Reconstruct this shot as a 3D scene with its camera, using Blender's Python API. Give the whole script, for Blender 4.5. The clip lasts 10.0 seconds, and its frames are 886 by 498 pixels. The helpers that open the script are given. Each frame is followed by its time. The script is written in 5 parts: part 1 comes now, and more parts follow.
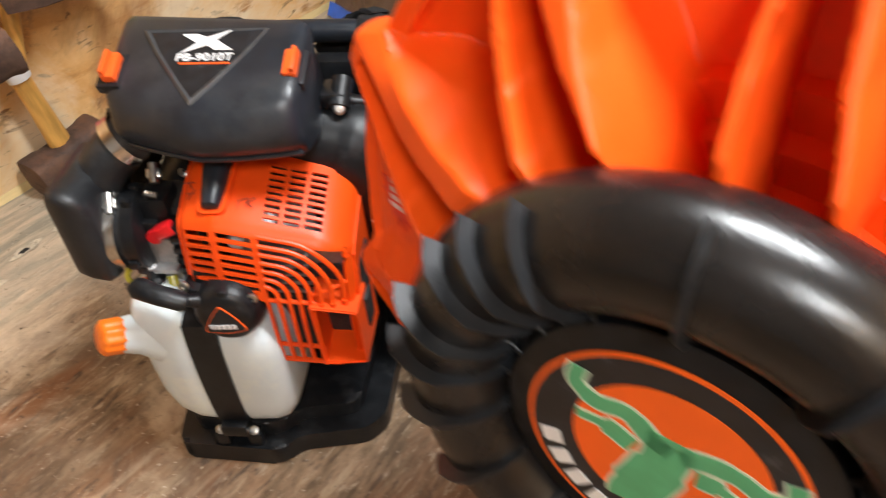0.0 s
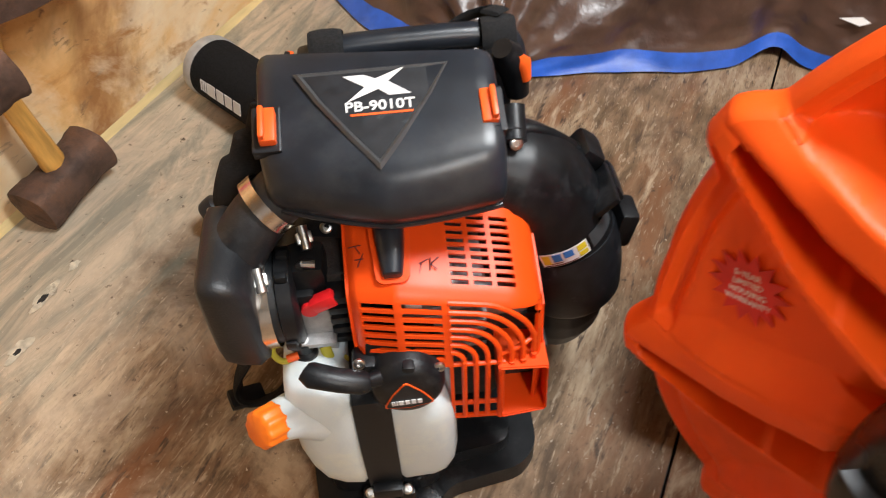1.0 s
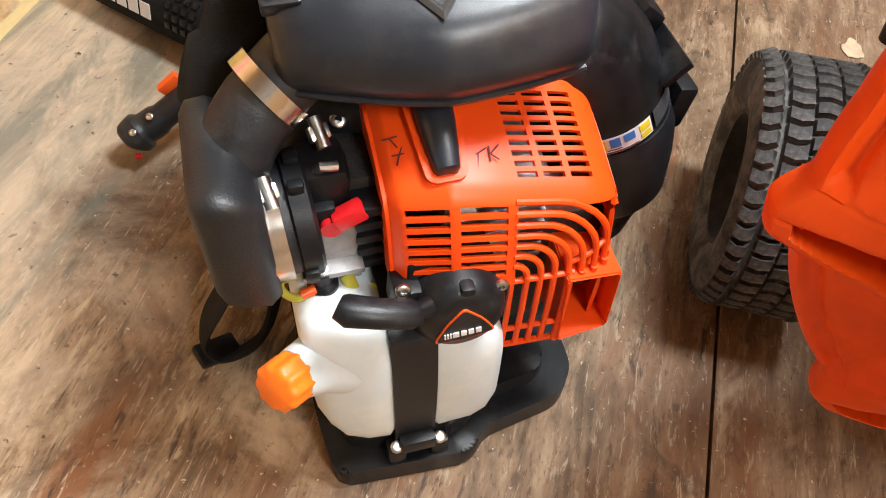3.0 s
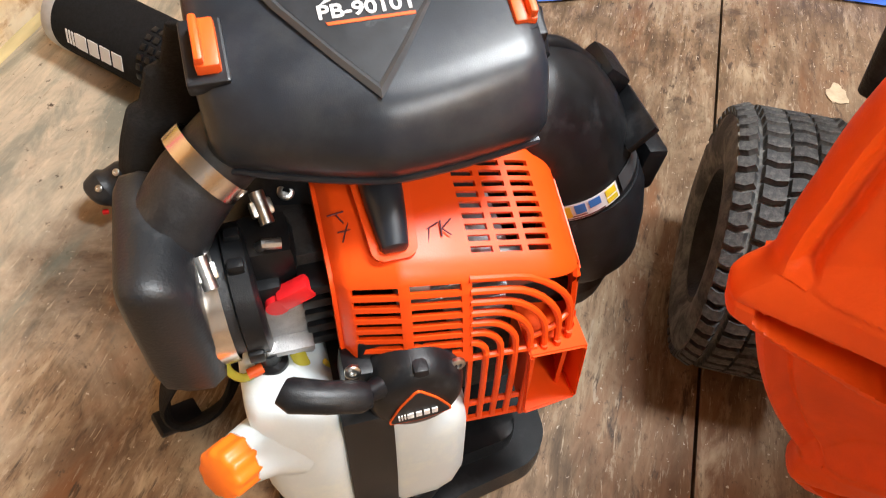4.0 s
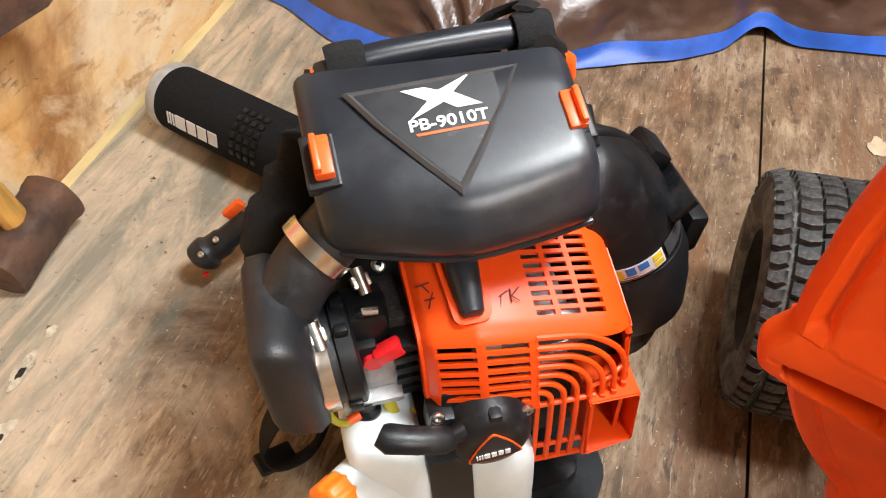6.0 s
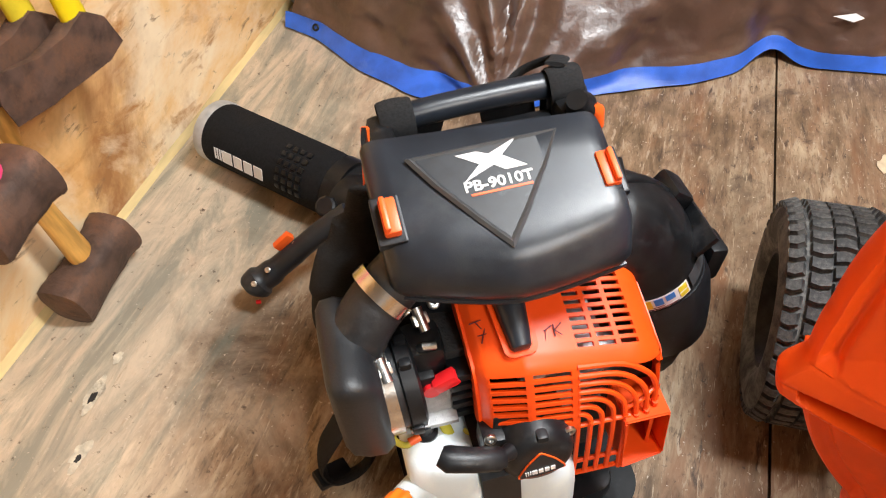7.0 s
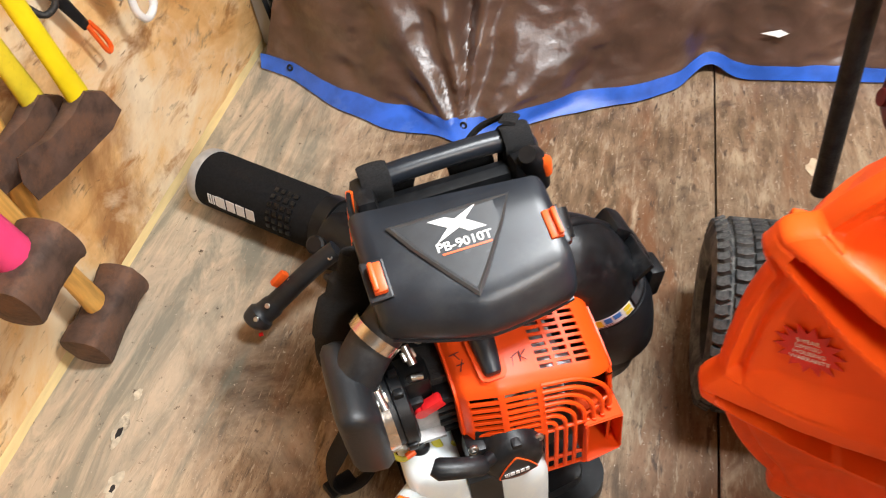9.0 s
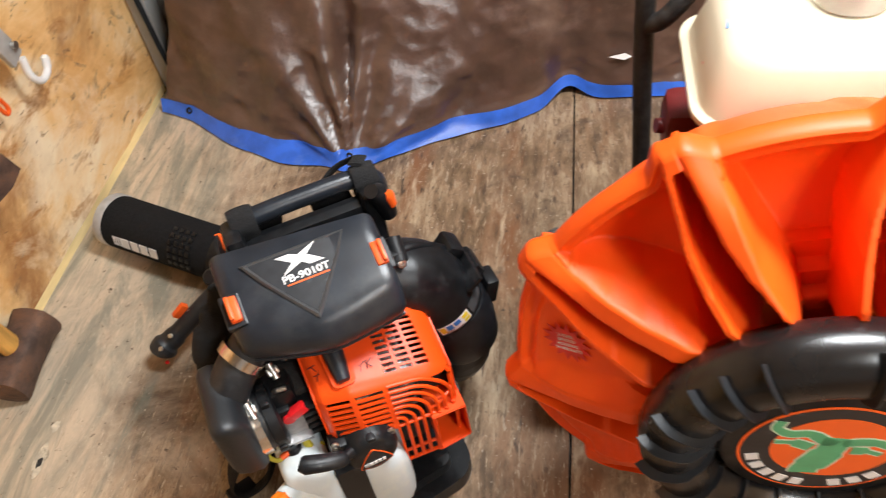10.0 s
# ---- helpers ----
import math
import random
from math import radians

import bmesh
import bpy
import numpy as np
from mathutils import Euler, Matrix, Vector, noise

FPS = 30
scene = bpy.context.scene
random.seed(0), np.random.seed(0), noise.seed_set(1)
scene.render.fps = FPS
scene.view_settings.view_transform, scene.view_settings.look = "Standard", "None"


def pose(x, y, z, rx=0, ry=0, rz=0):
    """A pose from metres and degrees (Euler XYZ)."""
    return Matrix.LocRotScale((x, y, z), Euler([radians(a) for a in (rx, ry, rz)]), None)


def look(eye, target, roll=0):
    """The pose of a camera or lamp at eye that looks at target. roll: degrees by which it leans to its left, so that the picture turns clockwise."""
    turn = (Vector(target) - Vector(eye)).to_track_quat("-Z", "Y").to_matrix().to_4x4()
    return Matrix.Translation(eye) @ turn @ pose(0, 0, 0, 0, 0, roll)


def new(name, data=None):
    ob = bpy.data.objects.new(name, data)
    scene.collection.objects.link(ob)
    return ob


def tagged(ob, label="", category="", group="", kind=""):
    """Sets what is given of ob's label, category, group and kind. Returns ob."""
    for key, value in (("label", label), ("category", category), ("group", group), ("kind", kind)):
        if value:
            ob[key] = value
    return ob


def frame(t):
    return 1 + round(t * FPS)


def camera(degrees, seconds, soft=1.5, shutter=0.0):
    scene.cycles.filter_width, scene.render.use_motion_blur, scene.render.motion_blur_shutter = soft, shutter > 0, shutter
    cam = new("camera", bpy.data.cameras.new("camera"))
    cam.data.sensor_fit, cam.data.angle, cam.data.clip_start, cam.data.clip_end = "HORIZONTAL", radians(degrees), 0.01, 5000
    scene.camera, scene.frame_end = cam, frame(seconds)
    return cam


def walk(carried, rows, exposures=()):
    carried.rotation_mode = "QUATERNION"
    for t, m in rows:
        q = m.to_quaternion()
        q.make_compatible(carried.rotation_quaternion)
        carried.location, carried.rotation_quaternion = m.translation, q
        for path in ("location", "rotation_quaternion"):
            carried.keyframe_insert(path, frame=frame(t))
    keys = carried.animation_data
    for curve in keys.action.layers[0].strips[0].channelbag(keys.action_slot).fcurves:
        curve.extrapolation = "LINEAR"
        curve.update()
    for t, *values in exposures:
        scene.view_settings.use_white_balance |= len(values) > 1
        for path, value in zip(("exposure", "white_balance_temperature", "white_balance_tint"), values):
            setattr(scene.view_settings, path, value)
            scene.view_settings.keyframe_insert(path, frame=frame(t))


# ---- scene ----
import collections

cam = camera(59.7, 10.0, soft=1.0, shutter=0.4)
PATH = [
    (0, (0.162, 0.098, 0.912), (-0.025, 1.579, -0.419), -4.5),
    (0.5, (-0.011, 0.209, 1.000), (-0.153, 1.553, -0.474), -4.7),
    (1, (-0.153, 0.264, 0.955), (-0.066, 1.598, -0.532), -3.0),
    (1.5, (-0.229, 0.348, 0.880), (-0.096, 1.583, -0.687), -3.3),
    (2, (-0.261, 0.370, 0.841), (-0.026, 1.548, -0.758), -1.7),
    (3.3, (-0.284, 0.374, 0.803), (0.076, 1.527, -0.791), 2.7),
    (3.5, (-0.268, 0.386, 0.8), (0.094, 1.553, -0.784), 2.5),
    (4, (-0.235, 0.406, 0.81), (0.126, 1.618, -0.739), 1.8),
    (4.5, (-0.23, 0.401, 0.831), (0.109, 1.654, -0.691), 0.6),
    (5, (-0.237, 0.387, 0.852), (0.071, 1.671, -0.65), -0.8),
    (5.5, (-0.245, 0.378, 0.88), (0.03, 1.686, -0.608), -2.4),
    (6.8, (-0.291, 0.34, 0.966), (-0.079, 1.677, -0.506), -5.9),
    (7, (-0.296, 0.34, 0.992), (-0.087, 1.677, -0.481), -6.3),
    (7.5, (-0.309, 0.336, 1.014), (-0.103, 1.668, -0.464), -7.2),
    (8, (-0.305, 0.323, 1.024), (-0.094, 1.645, -0.462), -8.0),
    (8.5, (-0.302, 0.315, 1.054), (-0.076, 1.628, -0.438), -8.5),
    (9, (-0.292, 0.285, 1.142), (-0.042, 1.592, -0.352), -9.0),
    (9.5, (-0.242, 0.209, 1.223), (0.05, 1.515, -0.264), -9.3),
    (10, (-0.18, 0.144, 1.27), (0.195, 1.419, -0.225), -9.1),
]
walk(cam, [(t, look(eye, target, roll)) for t, eye, target, roll in PATH],
     exposures=[(0.0, -0.25), (0.5, -0.45), (1.0, -0.3), (2.0, 0.02), (3.5, 0.2), (5.5, 0.12), (7.5, 0.13), (9.0, 0.06), (10.0, -0.15)])

# ---- light: closed cargo trailer, one inferred ceiling lamp and one added fill ----
TURN = -30.0                       # the trailer's long axis against the world's y
T2W = pose(0, 0, 0, 0, 0, TURN)    # trailer coordinates to world
world = bpy.data.worlds.new("world")
scene.world = world
world.use_nodes = True
world.node_tree.nodes["Background"].inputs["Color"].default_value = (0.75, 0.85, 1.0, 1)
world.node_tree.nodes["Background"].inputs["Strength"].default_value = 0.25


def area_lamp(x, y, z, sx, sy, watts, colour):
    d = bpy.data.lights.new("key_and_fill_light", "AREA")
    d.shape, d.size, d.size_y, d.energy, d.color = "RECTANGLE", sx, sy, watts, colour
    ob = new("key_and_fill_light", d)
    ob.matrix_world = T2W @ pose(x, y, z)
    return ob


area_lamp(0.20, 0.84, 2.02, 0.70, 0.32, 60, (0.93, 0.97, 1.0))
# fill light added towards the front end, where no lamp is known
area_lamp(0.80, -0.60, 2.02, 0.36, 0.56, 37, (0.93, 0.97, 1.0))


# ---- materials ----
def mat(name, base, rough=0.5, metal=0.0, vary=0.12, scale=40.0, bump=0.1, bump_scale=300.0, spec=0.5, second=None, amount=0.5,
        stretch=(1, 1, 1), transmission=0.0, coat=0.0, emit=None, sss=0.0):
    m = bpy.data.materials.new(name)
    m.use_nodes = True
    n, l = m.node_tree.nodes, m.node_tree.links
    b = n["Principled BSDF"]
    tc = n.new("ShaderNodeTexCoord")
    mp = n.new("ShaderNodeMapping")
    mp.inputs["Scale"].default_value = stretch
    l.new(tc.outputs["Object"], mp.inputs["Vector"])
    t1 = n.new("ShaderNodeTexNoise")
    t1.inputs["Scale"].default_value, t1.inputs["Detail"].default_value = scale, 6
    l.new(mp.outputs["Vector"], t1.inputs["Vector"])
    ramp = n.new("ShaderNodeMapRange")
    ramp.inputs["From Min"].default_value, ramp.inputs["From Max"].default_value = 0.35, 0.65
    l.new(t1.outputs["Fac"], ramp.inputs["Value"])
    mix = n.new("ShaderNodeMix")
    mix.data_type = "RGBA"
    dark = tuple(c * (1 - vary) for c in base)
    lite = tuple(min(1, c * (1 + vary)) for c in base)
    mix.inputs["A"].default_value, mix.inputs["B"].default_value = (*dark, 1), (*lite, 1)
    l.new(ramp.outputs["Result"], mix.inputs["Factor"])
    out = mix.outputs["Result"]
    if second:
        t3 = n.new("ShaderNodeTexNoise")
        t3.inputs["Scale"].default_value, t3.inputs["Detail"].default_value, t3.inputs["Roughness"].default_value = scale * 0.35, 9, 0.7
        l.new(mp.outputs["Vector"], t3.inputs["Vector"])
        r3 = n.new("ShaderNodeMapRange")
        r3.inputs["From Min"].default_value, r3.inputs["From Max"].default_value = 0.62 - 0.25 * amount, 0.75 - 0.2 * amount
        l.new(t3.outputs["Fac"], r3.inputs["Value"])
        m2 = n.new("ShaderNodeMix")
        m2.data_type = "RGBA"
        m2.inputs["B"].default_value = (*second, 1)
        l.new(out, m2.inputs["A"])
        l.new(r3.outputs["Result"], m2.inputs["Factor"])
        out = m2.outputs["Result"]
    l.new(out, b.inputs["Base Color"])
    rr = n.new("ShaderNodeMapRange")
    rr.inputs["To Min"].default_value, rr.inputs["To Max"].default_value = max(0.02, rough * 0.85), min(1, rough * 1.15)
    l.new(t1.outputs["Fac"], rr.inputs["Value"])
    l.new(rr.outputs["Result"], b.inputs["Roughness"])
    b.inputs["Metallic"].default_value = metal
    b.inputs["Specular IOR Level"].default_value = spec
    b.inputs["Transmission Weight"].default_value = transmission
    b.inputs["Coat Weight"].default_value = coat
    if sss:
        b.inputs["Subsurface Weight"].default_value = sss
        b.inputs["Subsurface Radius"].default_value = (0.02, 0.02, 0.02)
        b.inputs["Subsurface Scale"].default_value = 0.5
    if emit:
        b.inputs["Emission Color"].default_value, b.inputs["Emission Strength"].default_value = (*emit[0], 1), emit[1]
    if bump:
        t2 = n.new("ShaderNodeTexNoise")
        t2.inputs["Scale"].default_value, t2.inputs["Detail"].default_value = bump_scale, 3
        l.new(mp.outputs["Vector"], t2.inputs["Vector"])
        bp = n.new("ShaderNodeBump")
        bp.inputs["Strength"].default_value, bp.inputs["Distance"].default_value = bump, 0.002
        l.new(t2.outputs["Fac"], bp.inputs["Height"])
        l.new(bp.outputs["Normal"], b.inputs["Normal"])
    return m


def wood_sheet(name, stops, grain_scale, stretch, rough, patches=None, scratch=0.0, pale=None, green=None, dark=None):
    """Worn plywood: long grain, blotches, stains and pale scratches. stops: (position, colour) of the ramp."""
    m = bpy.data.materials.new(name)
    m.use_nodes = True
    n, l = m.node_tree.nodes, m.node_tree.links
    b = n["Principled BSDF"]
    tc = n.new("ShaderNodeTexCoord")
    mp = n.new("ShaderNodeMapping")
    mp.inputs["Scale"].default_value = stretch
    l.new(tc.outputs["Object"], mp.inputs["Vector"])

    def noise_tex(scale, detail, rough_, vec, distort=0.0):
        t = n.new("ShaderNodeTexNoise")
        t.inputs["Scale"].default_value, t.inputs["Detail"].default_value = scale, detail
        t.inputs["Roughness"].default_value, t.inputs["Distortion"].default_value = rough_, distort
        l.new(vec, t.inputs["Vector"])
        return t

    def ramp_of(sock, a, z):
        r = n.new("ShaderNodeMapRange")
        r.inputs["From Min"].default_value, r.inputs["From Max"].default_value = a, z
        l.new(sock, r.inputs["Value"])
        return r.outputs["Result"]

    def blend(fac, a, colour, mode="MIX"):
        x = n.new("ShaderNodeMix")
        x.data_type, x.blend_type = "RGBA", mode
        l.new(fac, x.inputs["Factor"])
        l.new(a, x.inputs["A"])
        x.inputs["B"].default_value = (*colour, 1)
        return x.outputs["Result"]

    grain = noise_tex(grain_scale, 8, 0.62, mp.outputs["Vector"], 0.6)
    blot = noise_tex(3.2, 6, 0.6, tc.outputs["Object"], 0.8)
    add = n.new("ShaderNodeMath")
    add.operation = "MULTIPLY_ADD"
    l.new(grain.outputs["Fac"], add.inputs[0])
    add.inputs[1].default_value = 0.55
    half = n.new("ShaderNodeMath")
    half.operation = "MULTIPLY"
    half.inputs[1].default_value = 0.45
    l.new(blot.outputs["Fac"], half.inputs[0])
    l.new(half.outputs["Value"], add.inputs[2])
    cr = n.new("ShaderNodeValToRGB")
    cr.color_ramp.elements[0].position, cr.color_ramp.elements[0].color = stops[0][0], (*stops[0][1], 1)
    cr.color_ramp.elements[1].position, cr.color_ramp.elements[1].color = stops[-1][0], (*stops[-1][1], 1)
    for p, c in stops[1:-1]:
        cr.color_ramp.elements.new(p).color = (*c, 1)
    l.new(add.outputs["Value"], cr.inputs["Fac"])
    col = cr.outputs["Color"]
    fine = noise_tex(grain_scale * 6, 5, 0.7, mp.outputs["Vector"])
    col = blend(ramp_of(fine.outputs["Fac"], 0.54, 0.74 if scratch else 1.5), col, (0.07, 0.042, 0.026) if scratch else stops[0][1])
    big = noise_tex(1.7, 5, 0.6, tc.outputs["Object"], 1.0)
    col = blend(ramp_of(big.outputs["Fac"], 0.52, 0.78), col, stops[0][1])
    for (scale_, lo, hi, colour, vec) in patches or ():
        t = noise_tex(scale_, 7, 0.65, mp.outputs["Vector"] if vec == "grain" else tc.outputs["Object"], 0.5)
        col = blend(ramp_of(t.outputs["Fac"], lo, hi), col, colour)
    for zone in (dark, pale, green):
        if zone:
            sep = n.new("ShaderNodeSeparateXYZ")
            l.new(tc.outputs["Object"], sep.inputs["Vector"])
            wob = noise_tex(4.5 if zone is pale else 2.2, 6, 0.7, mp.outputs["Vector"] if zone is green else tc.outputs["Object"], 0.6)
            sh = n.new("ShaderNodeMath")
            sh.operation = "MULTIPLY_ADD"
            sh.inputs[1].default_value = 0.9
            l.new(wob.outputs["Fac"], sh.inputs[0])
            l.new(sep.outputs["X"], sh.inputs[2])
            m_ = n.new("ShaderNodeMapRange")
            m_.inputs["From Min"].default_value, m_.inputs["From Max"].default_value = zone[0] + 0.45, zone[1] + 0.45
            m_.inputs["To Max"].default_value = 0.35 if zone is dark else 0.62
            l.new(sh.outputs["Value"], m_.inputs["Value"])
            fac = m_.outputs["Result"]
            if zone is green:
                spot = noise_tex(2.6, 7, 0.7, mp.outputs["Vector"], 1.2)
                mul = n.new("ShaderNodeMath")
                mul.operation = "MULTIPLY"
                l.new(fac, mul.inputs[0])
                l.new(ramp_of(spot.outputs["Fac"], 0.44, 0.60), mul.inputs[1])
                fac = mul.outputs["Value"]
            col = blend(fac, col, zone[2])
    if scratch:
        for turn, dens, lo in ((0.35, 1.6, 0.635), (-0.5, 1.9, 0.655), (1.2, 1.7, 0.665), (0.05, 2.6, 0.635)):
            mp2 = n.new("ShaderNodeMapping")
            mp2.inputs["Scale"].default_value, mp2.inputs["Rotation"].default_value = (70, 7, 4), (0, 0, turn)
            l.new(tc.outputs["Object"], mp2.inputs["Vector"])
            t = noise_tex(dens, 4, 0.7, mp2.outputs["Vector"])
            col = blend(ramp_of(t.outputs["Fac"], lo, lo + 0.06), col, (0.44, 0.34, 0.235))
        t = noise_tex(55, 4, 0.7, tc.outputs["Object"])
        col = blend(ramp_of(t.outputs["Fac"], 0.63, 0.72), col, (0.09, 0.06, 0.04))
        t = noise_tex(140, 3, 0.6, tc.outputs["Object"])
        col = blend(ramp_of(t.outputs["Fac"], 0.675, 0.72), col, (0.58, 0.49, 0.38))
    l.new(col, b.inputs["Base Color"])
    b.inputs["Roughness"].default_value = rough
    b.inputs["Specular IOR Level"].default_value = 0.35
    bp = n.new("ShaderNodeBump")
    bp.inputs["Strength"].default_value, bp.inputs["Distance"].default_value = 0.35, 0.003
    l.new(grain.outputs["Fac"], bp.inputs["Height"])
    l.new(bp.outputs["Normal"], b.inputs["Normal"])
    return m


M = {}
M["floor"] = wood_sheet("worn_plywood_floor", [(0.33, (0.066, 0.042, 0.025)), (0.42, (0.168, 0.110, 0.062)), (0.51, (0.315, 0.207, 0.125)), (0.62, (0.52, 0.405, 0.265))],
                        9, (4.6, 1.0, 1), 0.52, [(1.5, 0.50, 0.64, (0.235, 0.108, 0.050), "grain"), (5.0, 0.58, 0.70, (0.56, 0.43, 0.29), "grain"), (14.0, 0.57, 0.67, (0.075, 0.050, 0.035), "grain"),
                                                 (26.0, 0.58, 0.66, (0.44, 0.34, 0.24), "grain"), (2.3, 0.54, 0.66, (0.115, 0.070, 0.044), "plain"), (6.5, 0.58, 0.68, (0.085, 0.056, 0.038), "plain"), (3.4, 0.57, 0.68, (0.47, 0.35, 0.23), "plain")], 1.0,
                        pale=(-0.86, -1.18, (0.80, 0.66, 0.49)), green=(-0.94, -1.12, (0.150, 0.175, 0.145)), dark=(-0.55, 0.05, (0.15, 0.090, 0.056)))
M["wall"] = wood_sheet("varnished_plywood_wall", [(0.33, (0.30, 0.135, 0.044)), (0.41, (0.68, 0.36, 0.125)), (0.51, (0.82, 0.53, 0.24)), (0.62, (0.88, 0.73, 0.51))],
                       3.2, (1, 0.9, 2.4), 0.42, [(7.0, 0.55, 0.66, (0.46, 0.215, 0.070), "grain"), (1.8, 0.56, 0.68, (0.36, 0.165, 0.058), "plain"), (16.0, 0.60, 0.68, (0.26, 0.14, 0.065), "grain"), (10.0, 0.62, 0.71, (0.27, 0.17, 0.10), "plain"), (3.0, 0.56, 0.70, (0.86, 0.70, 0.48), "plain")], 0.0)
M["black"] = mat("black_plastic", (0.008, 0.0087, 0.010), 0.36, vary=0.25, scale=60, bump=0.12, bump_scale=900, spec=0.35, second=(0.03, 0.03, 0.032), amount=0.25)
M["cover_black"] = mat("satin_black_cover_plastic", (0.016, 0.020, 0.027), 0.32, vary=0.2, scale=25, bump=0.08, bump_scale=1200, second=(0.035, 0.038, 0.042), amount=0.3)
M["ring_black"] = mat("glossy_black_ring_plastic", (0.010, 0.0085, 0.008), 0.27, vary=0.25, scale=20, bump=0.10, bump_scale=300, second=(0.028, 0.025, 0.024), amount=0.25)
M["gloss_black"] = mat("gloss_black_decal", (0.010, 0.011, 0.014), 0.40, vary=0.3, scale=80, bump=0.06, bump_scale=160, second=(0.09, 0.10, 0.11), amount=0.12)
M["grey_edge"] = mat("dark_grey_trim", (0.055, 0.058, 0.062), 0.4, bump=0.05)
M["rubber"] = mat("dusty_tyre_rubber", (0.052, 0.052, 0.052), 0.7, vary=0.35, scale=60, bump=0.4, bump_scale=500, second=(0.22, 0.21, 0.19), amount=0.7)
M["duct_rubber"] = mat("scuffed_black_rubber", (0.014, 0.0155, 0.018), 0.45, vary=0.25, scale=18, bump=0.2, bump_scale=500, second=(0.045, 0.047, 0.05), amount=0.35)
M["foam"] = mat("black_foam", (0.012, 0.012, 0.013), 0.95, vary=0.3, scale=200, bump=0.7, bump_scale=1400, spec=0.2)
M["web"] = mat("black_nylon_webbing", (0.02, 0.02, 0.021), 0.85, vary=0.35, scale=300, bump=0.9, bump_scale=700, spec=0.25, stretch=(1, 1, 4))
M["orange"] = mat("orange_red_moulded_plastic", (0.88, 0.078, 0.005), 0.40, vary=0.06, scale=12, bump=0.05, bump_scale=700, spec=0.38)
M["latch"] = mat("orange_latch_plastic", (0.9, 0.12, 0.015), 0.38, vary=0.05, bump=0.04)
M["goat"] = mat("orange_rotomoulded_plastic", (0.92, 0.098, 0.006), 0.46, spec=0.36, vary=0.07, scale=9, bump=0.12, bump_scale=500, second=(0.75, 0.075, 0.006), amount=0.25)
M["cap"] = mat("bright_orange_cap_plastic", (0.95, 0.2, 0.012), 0.4, vary=0.05, bump=0.05)
M["tank"] = mat("translucent_white_tank_plastic", (0.66, 0.735, 0.76), 0.36, vary=0.04, scale=10, bump=0.12, bump_scale=200, sss=0.35, second=(0.80, 0.84, 0.76), amount=0.3)
M["cream"] = mat("cream_painted_steel", (0.56, 0.49, 0.36), 0.32, vary=0.05, scale=10, bump=0.03, second=(0.62, 0.52, 0.35), amount=0.3)
M["steel"] = mat("bright_steel_band", (0.78, 0.74, 0.68), 0.22, metal=1, vary=0.12, scale=30, bump=0.08, bump_scale=200)
M["screw"] = mat("zinc_screw_steel", (0.62, 0.62, 0.6), 0.3, metal=1, vary=0.15, scale=200, bump=0.1)
M["alu"] = mat("cast_aluminium", (0.42, 0.42, 0.42), 0.45, metal=0.9, vary=0.15, scale=80, bump=0.4, bump_scale=600)
M["red"] = mat("red_plastic", (0.75, 0.015, 0.02), 0.35, bump=0.05)
M["sticker_red"] = mat("red_sticker_film", (0.70, 0.018, 0.014), 0.38, bump=0.03)
M["white"] = mat("white_print", (0.82, 0.82, 0.82), 0.45, vary=0.05, bump=0)
M["yellow_label"] = mat("yellow_print", (0.85, 0.66, 0.03), 0.45, bump=0)
M["blue_label"] = mat("blue_print", (0.05, 0.22, 0.65), 0.45, vary=0.1, bump=0)
M["ink"] = mat("dark_marker_ink", (0.10, 0.012, 0.02), 0.6, bump=0)
M["lime"] = mat("yellowed_fuel_line_plastic", (0.55, 0.5, 0.06), 0.25, bump=0.05)
M["tarp"] = mat("brown_woven_tarp", (0.092, 0.050, 0.036), 0.33, vary=0.2, scale=14, bump=0.7, bump_scale=55, spec=0.7, second=(0.15, 0.095, 0.075), amount=0.3)
M["hem"] = mat("blue_tarp_hem", (0.03, 0.13, 0.62), 0.34, vary=0.2, scale=20, bump=0.25, bump_scale=500, second=(0.10, 0.2, 0.6), amount=0.25)
M["yellow"] = mat("scuffed_yellow_fibreglass", (0.88, 0.68, 0.01), 0.4, vary=0.08, scale=18, bump=0.15, bump_scale=200, second=(0.45, 0.34, 0.03), amount=0.18)
M["pink"] = mat("faded_pink_fibreglass", (0.85, 0.06, 0.20), 0.45, vary=0.1, scale=20, bump=0.15, second=(0.6, 0.12, 0.2), amount=0.2)
M["handle_wood"] = mat("varnished_hickory", (0.62, 0.33, 0.08), 0.4, vary=0.25, scale=14, bump=0.15, stretch=(6, 6, 0.7))
M["rust"] = mat("rusted_forged_steel", (0.10, 0.058, 0.042), 0.72, metal=0.25, vary=0.35, scale=35, bump=0.8, bump_scale=120, second=(0.17, 0.085, 0.05), amount=0.5)
M["logo_green"] = mat("green_logo_print", (0.10, 0.42, 0.20), 0.4, vary=0.1, bump=0.02)
M["logo_orange"] = mat("orange_logo_print", (0.93, 0.13, 0.006), 0.4, vary=0.03, bump=0.02)
M["engine_dark"] = mat("sooty_engine_casting", (0.03, 0.028, 0.027), 0.6, metal=0.3, vary=0.4, scale=60, bump=0.6, bump_scale=300)
M["engine_red"] = mat("dark_red_engine_paint", (0.13, 0.012, 0.012), 0.4, vary=0.2, bump=0.1)
M["glassy"] = mat("clear_cap_plastic", (0.75, 0.76, 0.74), 0.12, transmission=0.6, bump=0.02)
M["white_paint"] = mat("grey_white_panel_paint", (0.36, 0.36, 0.35), 0.5, vary=0.06, scale=6, bump=0.08)
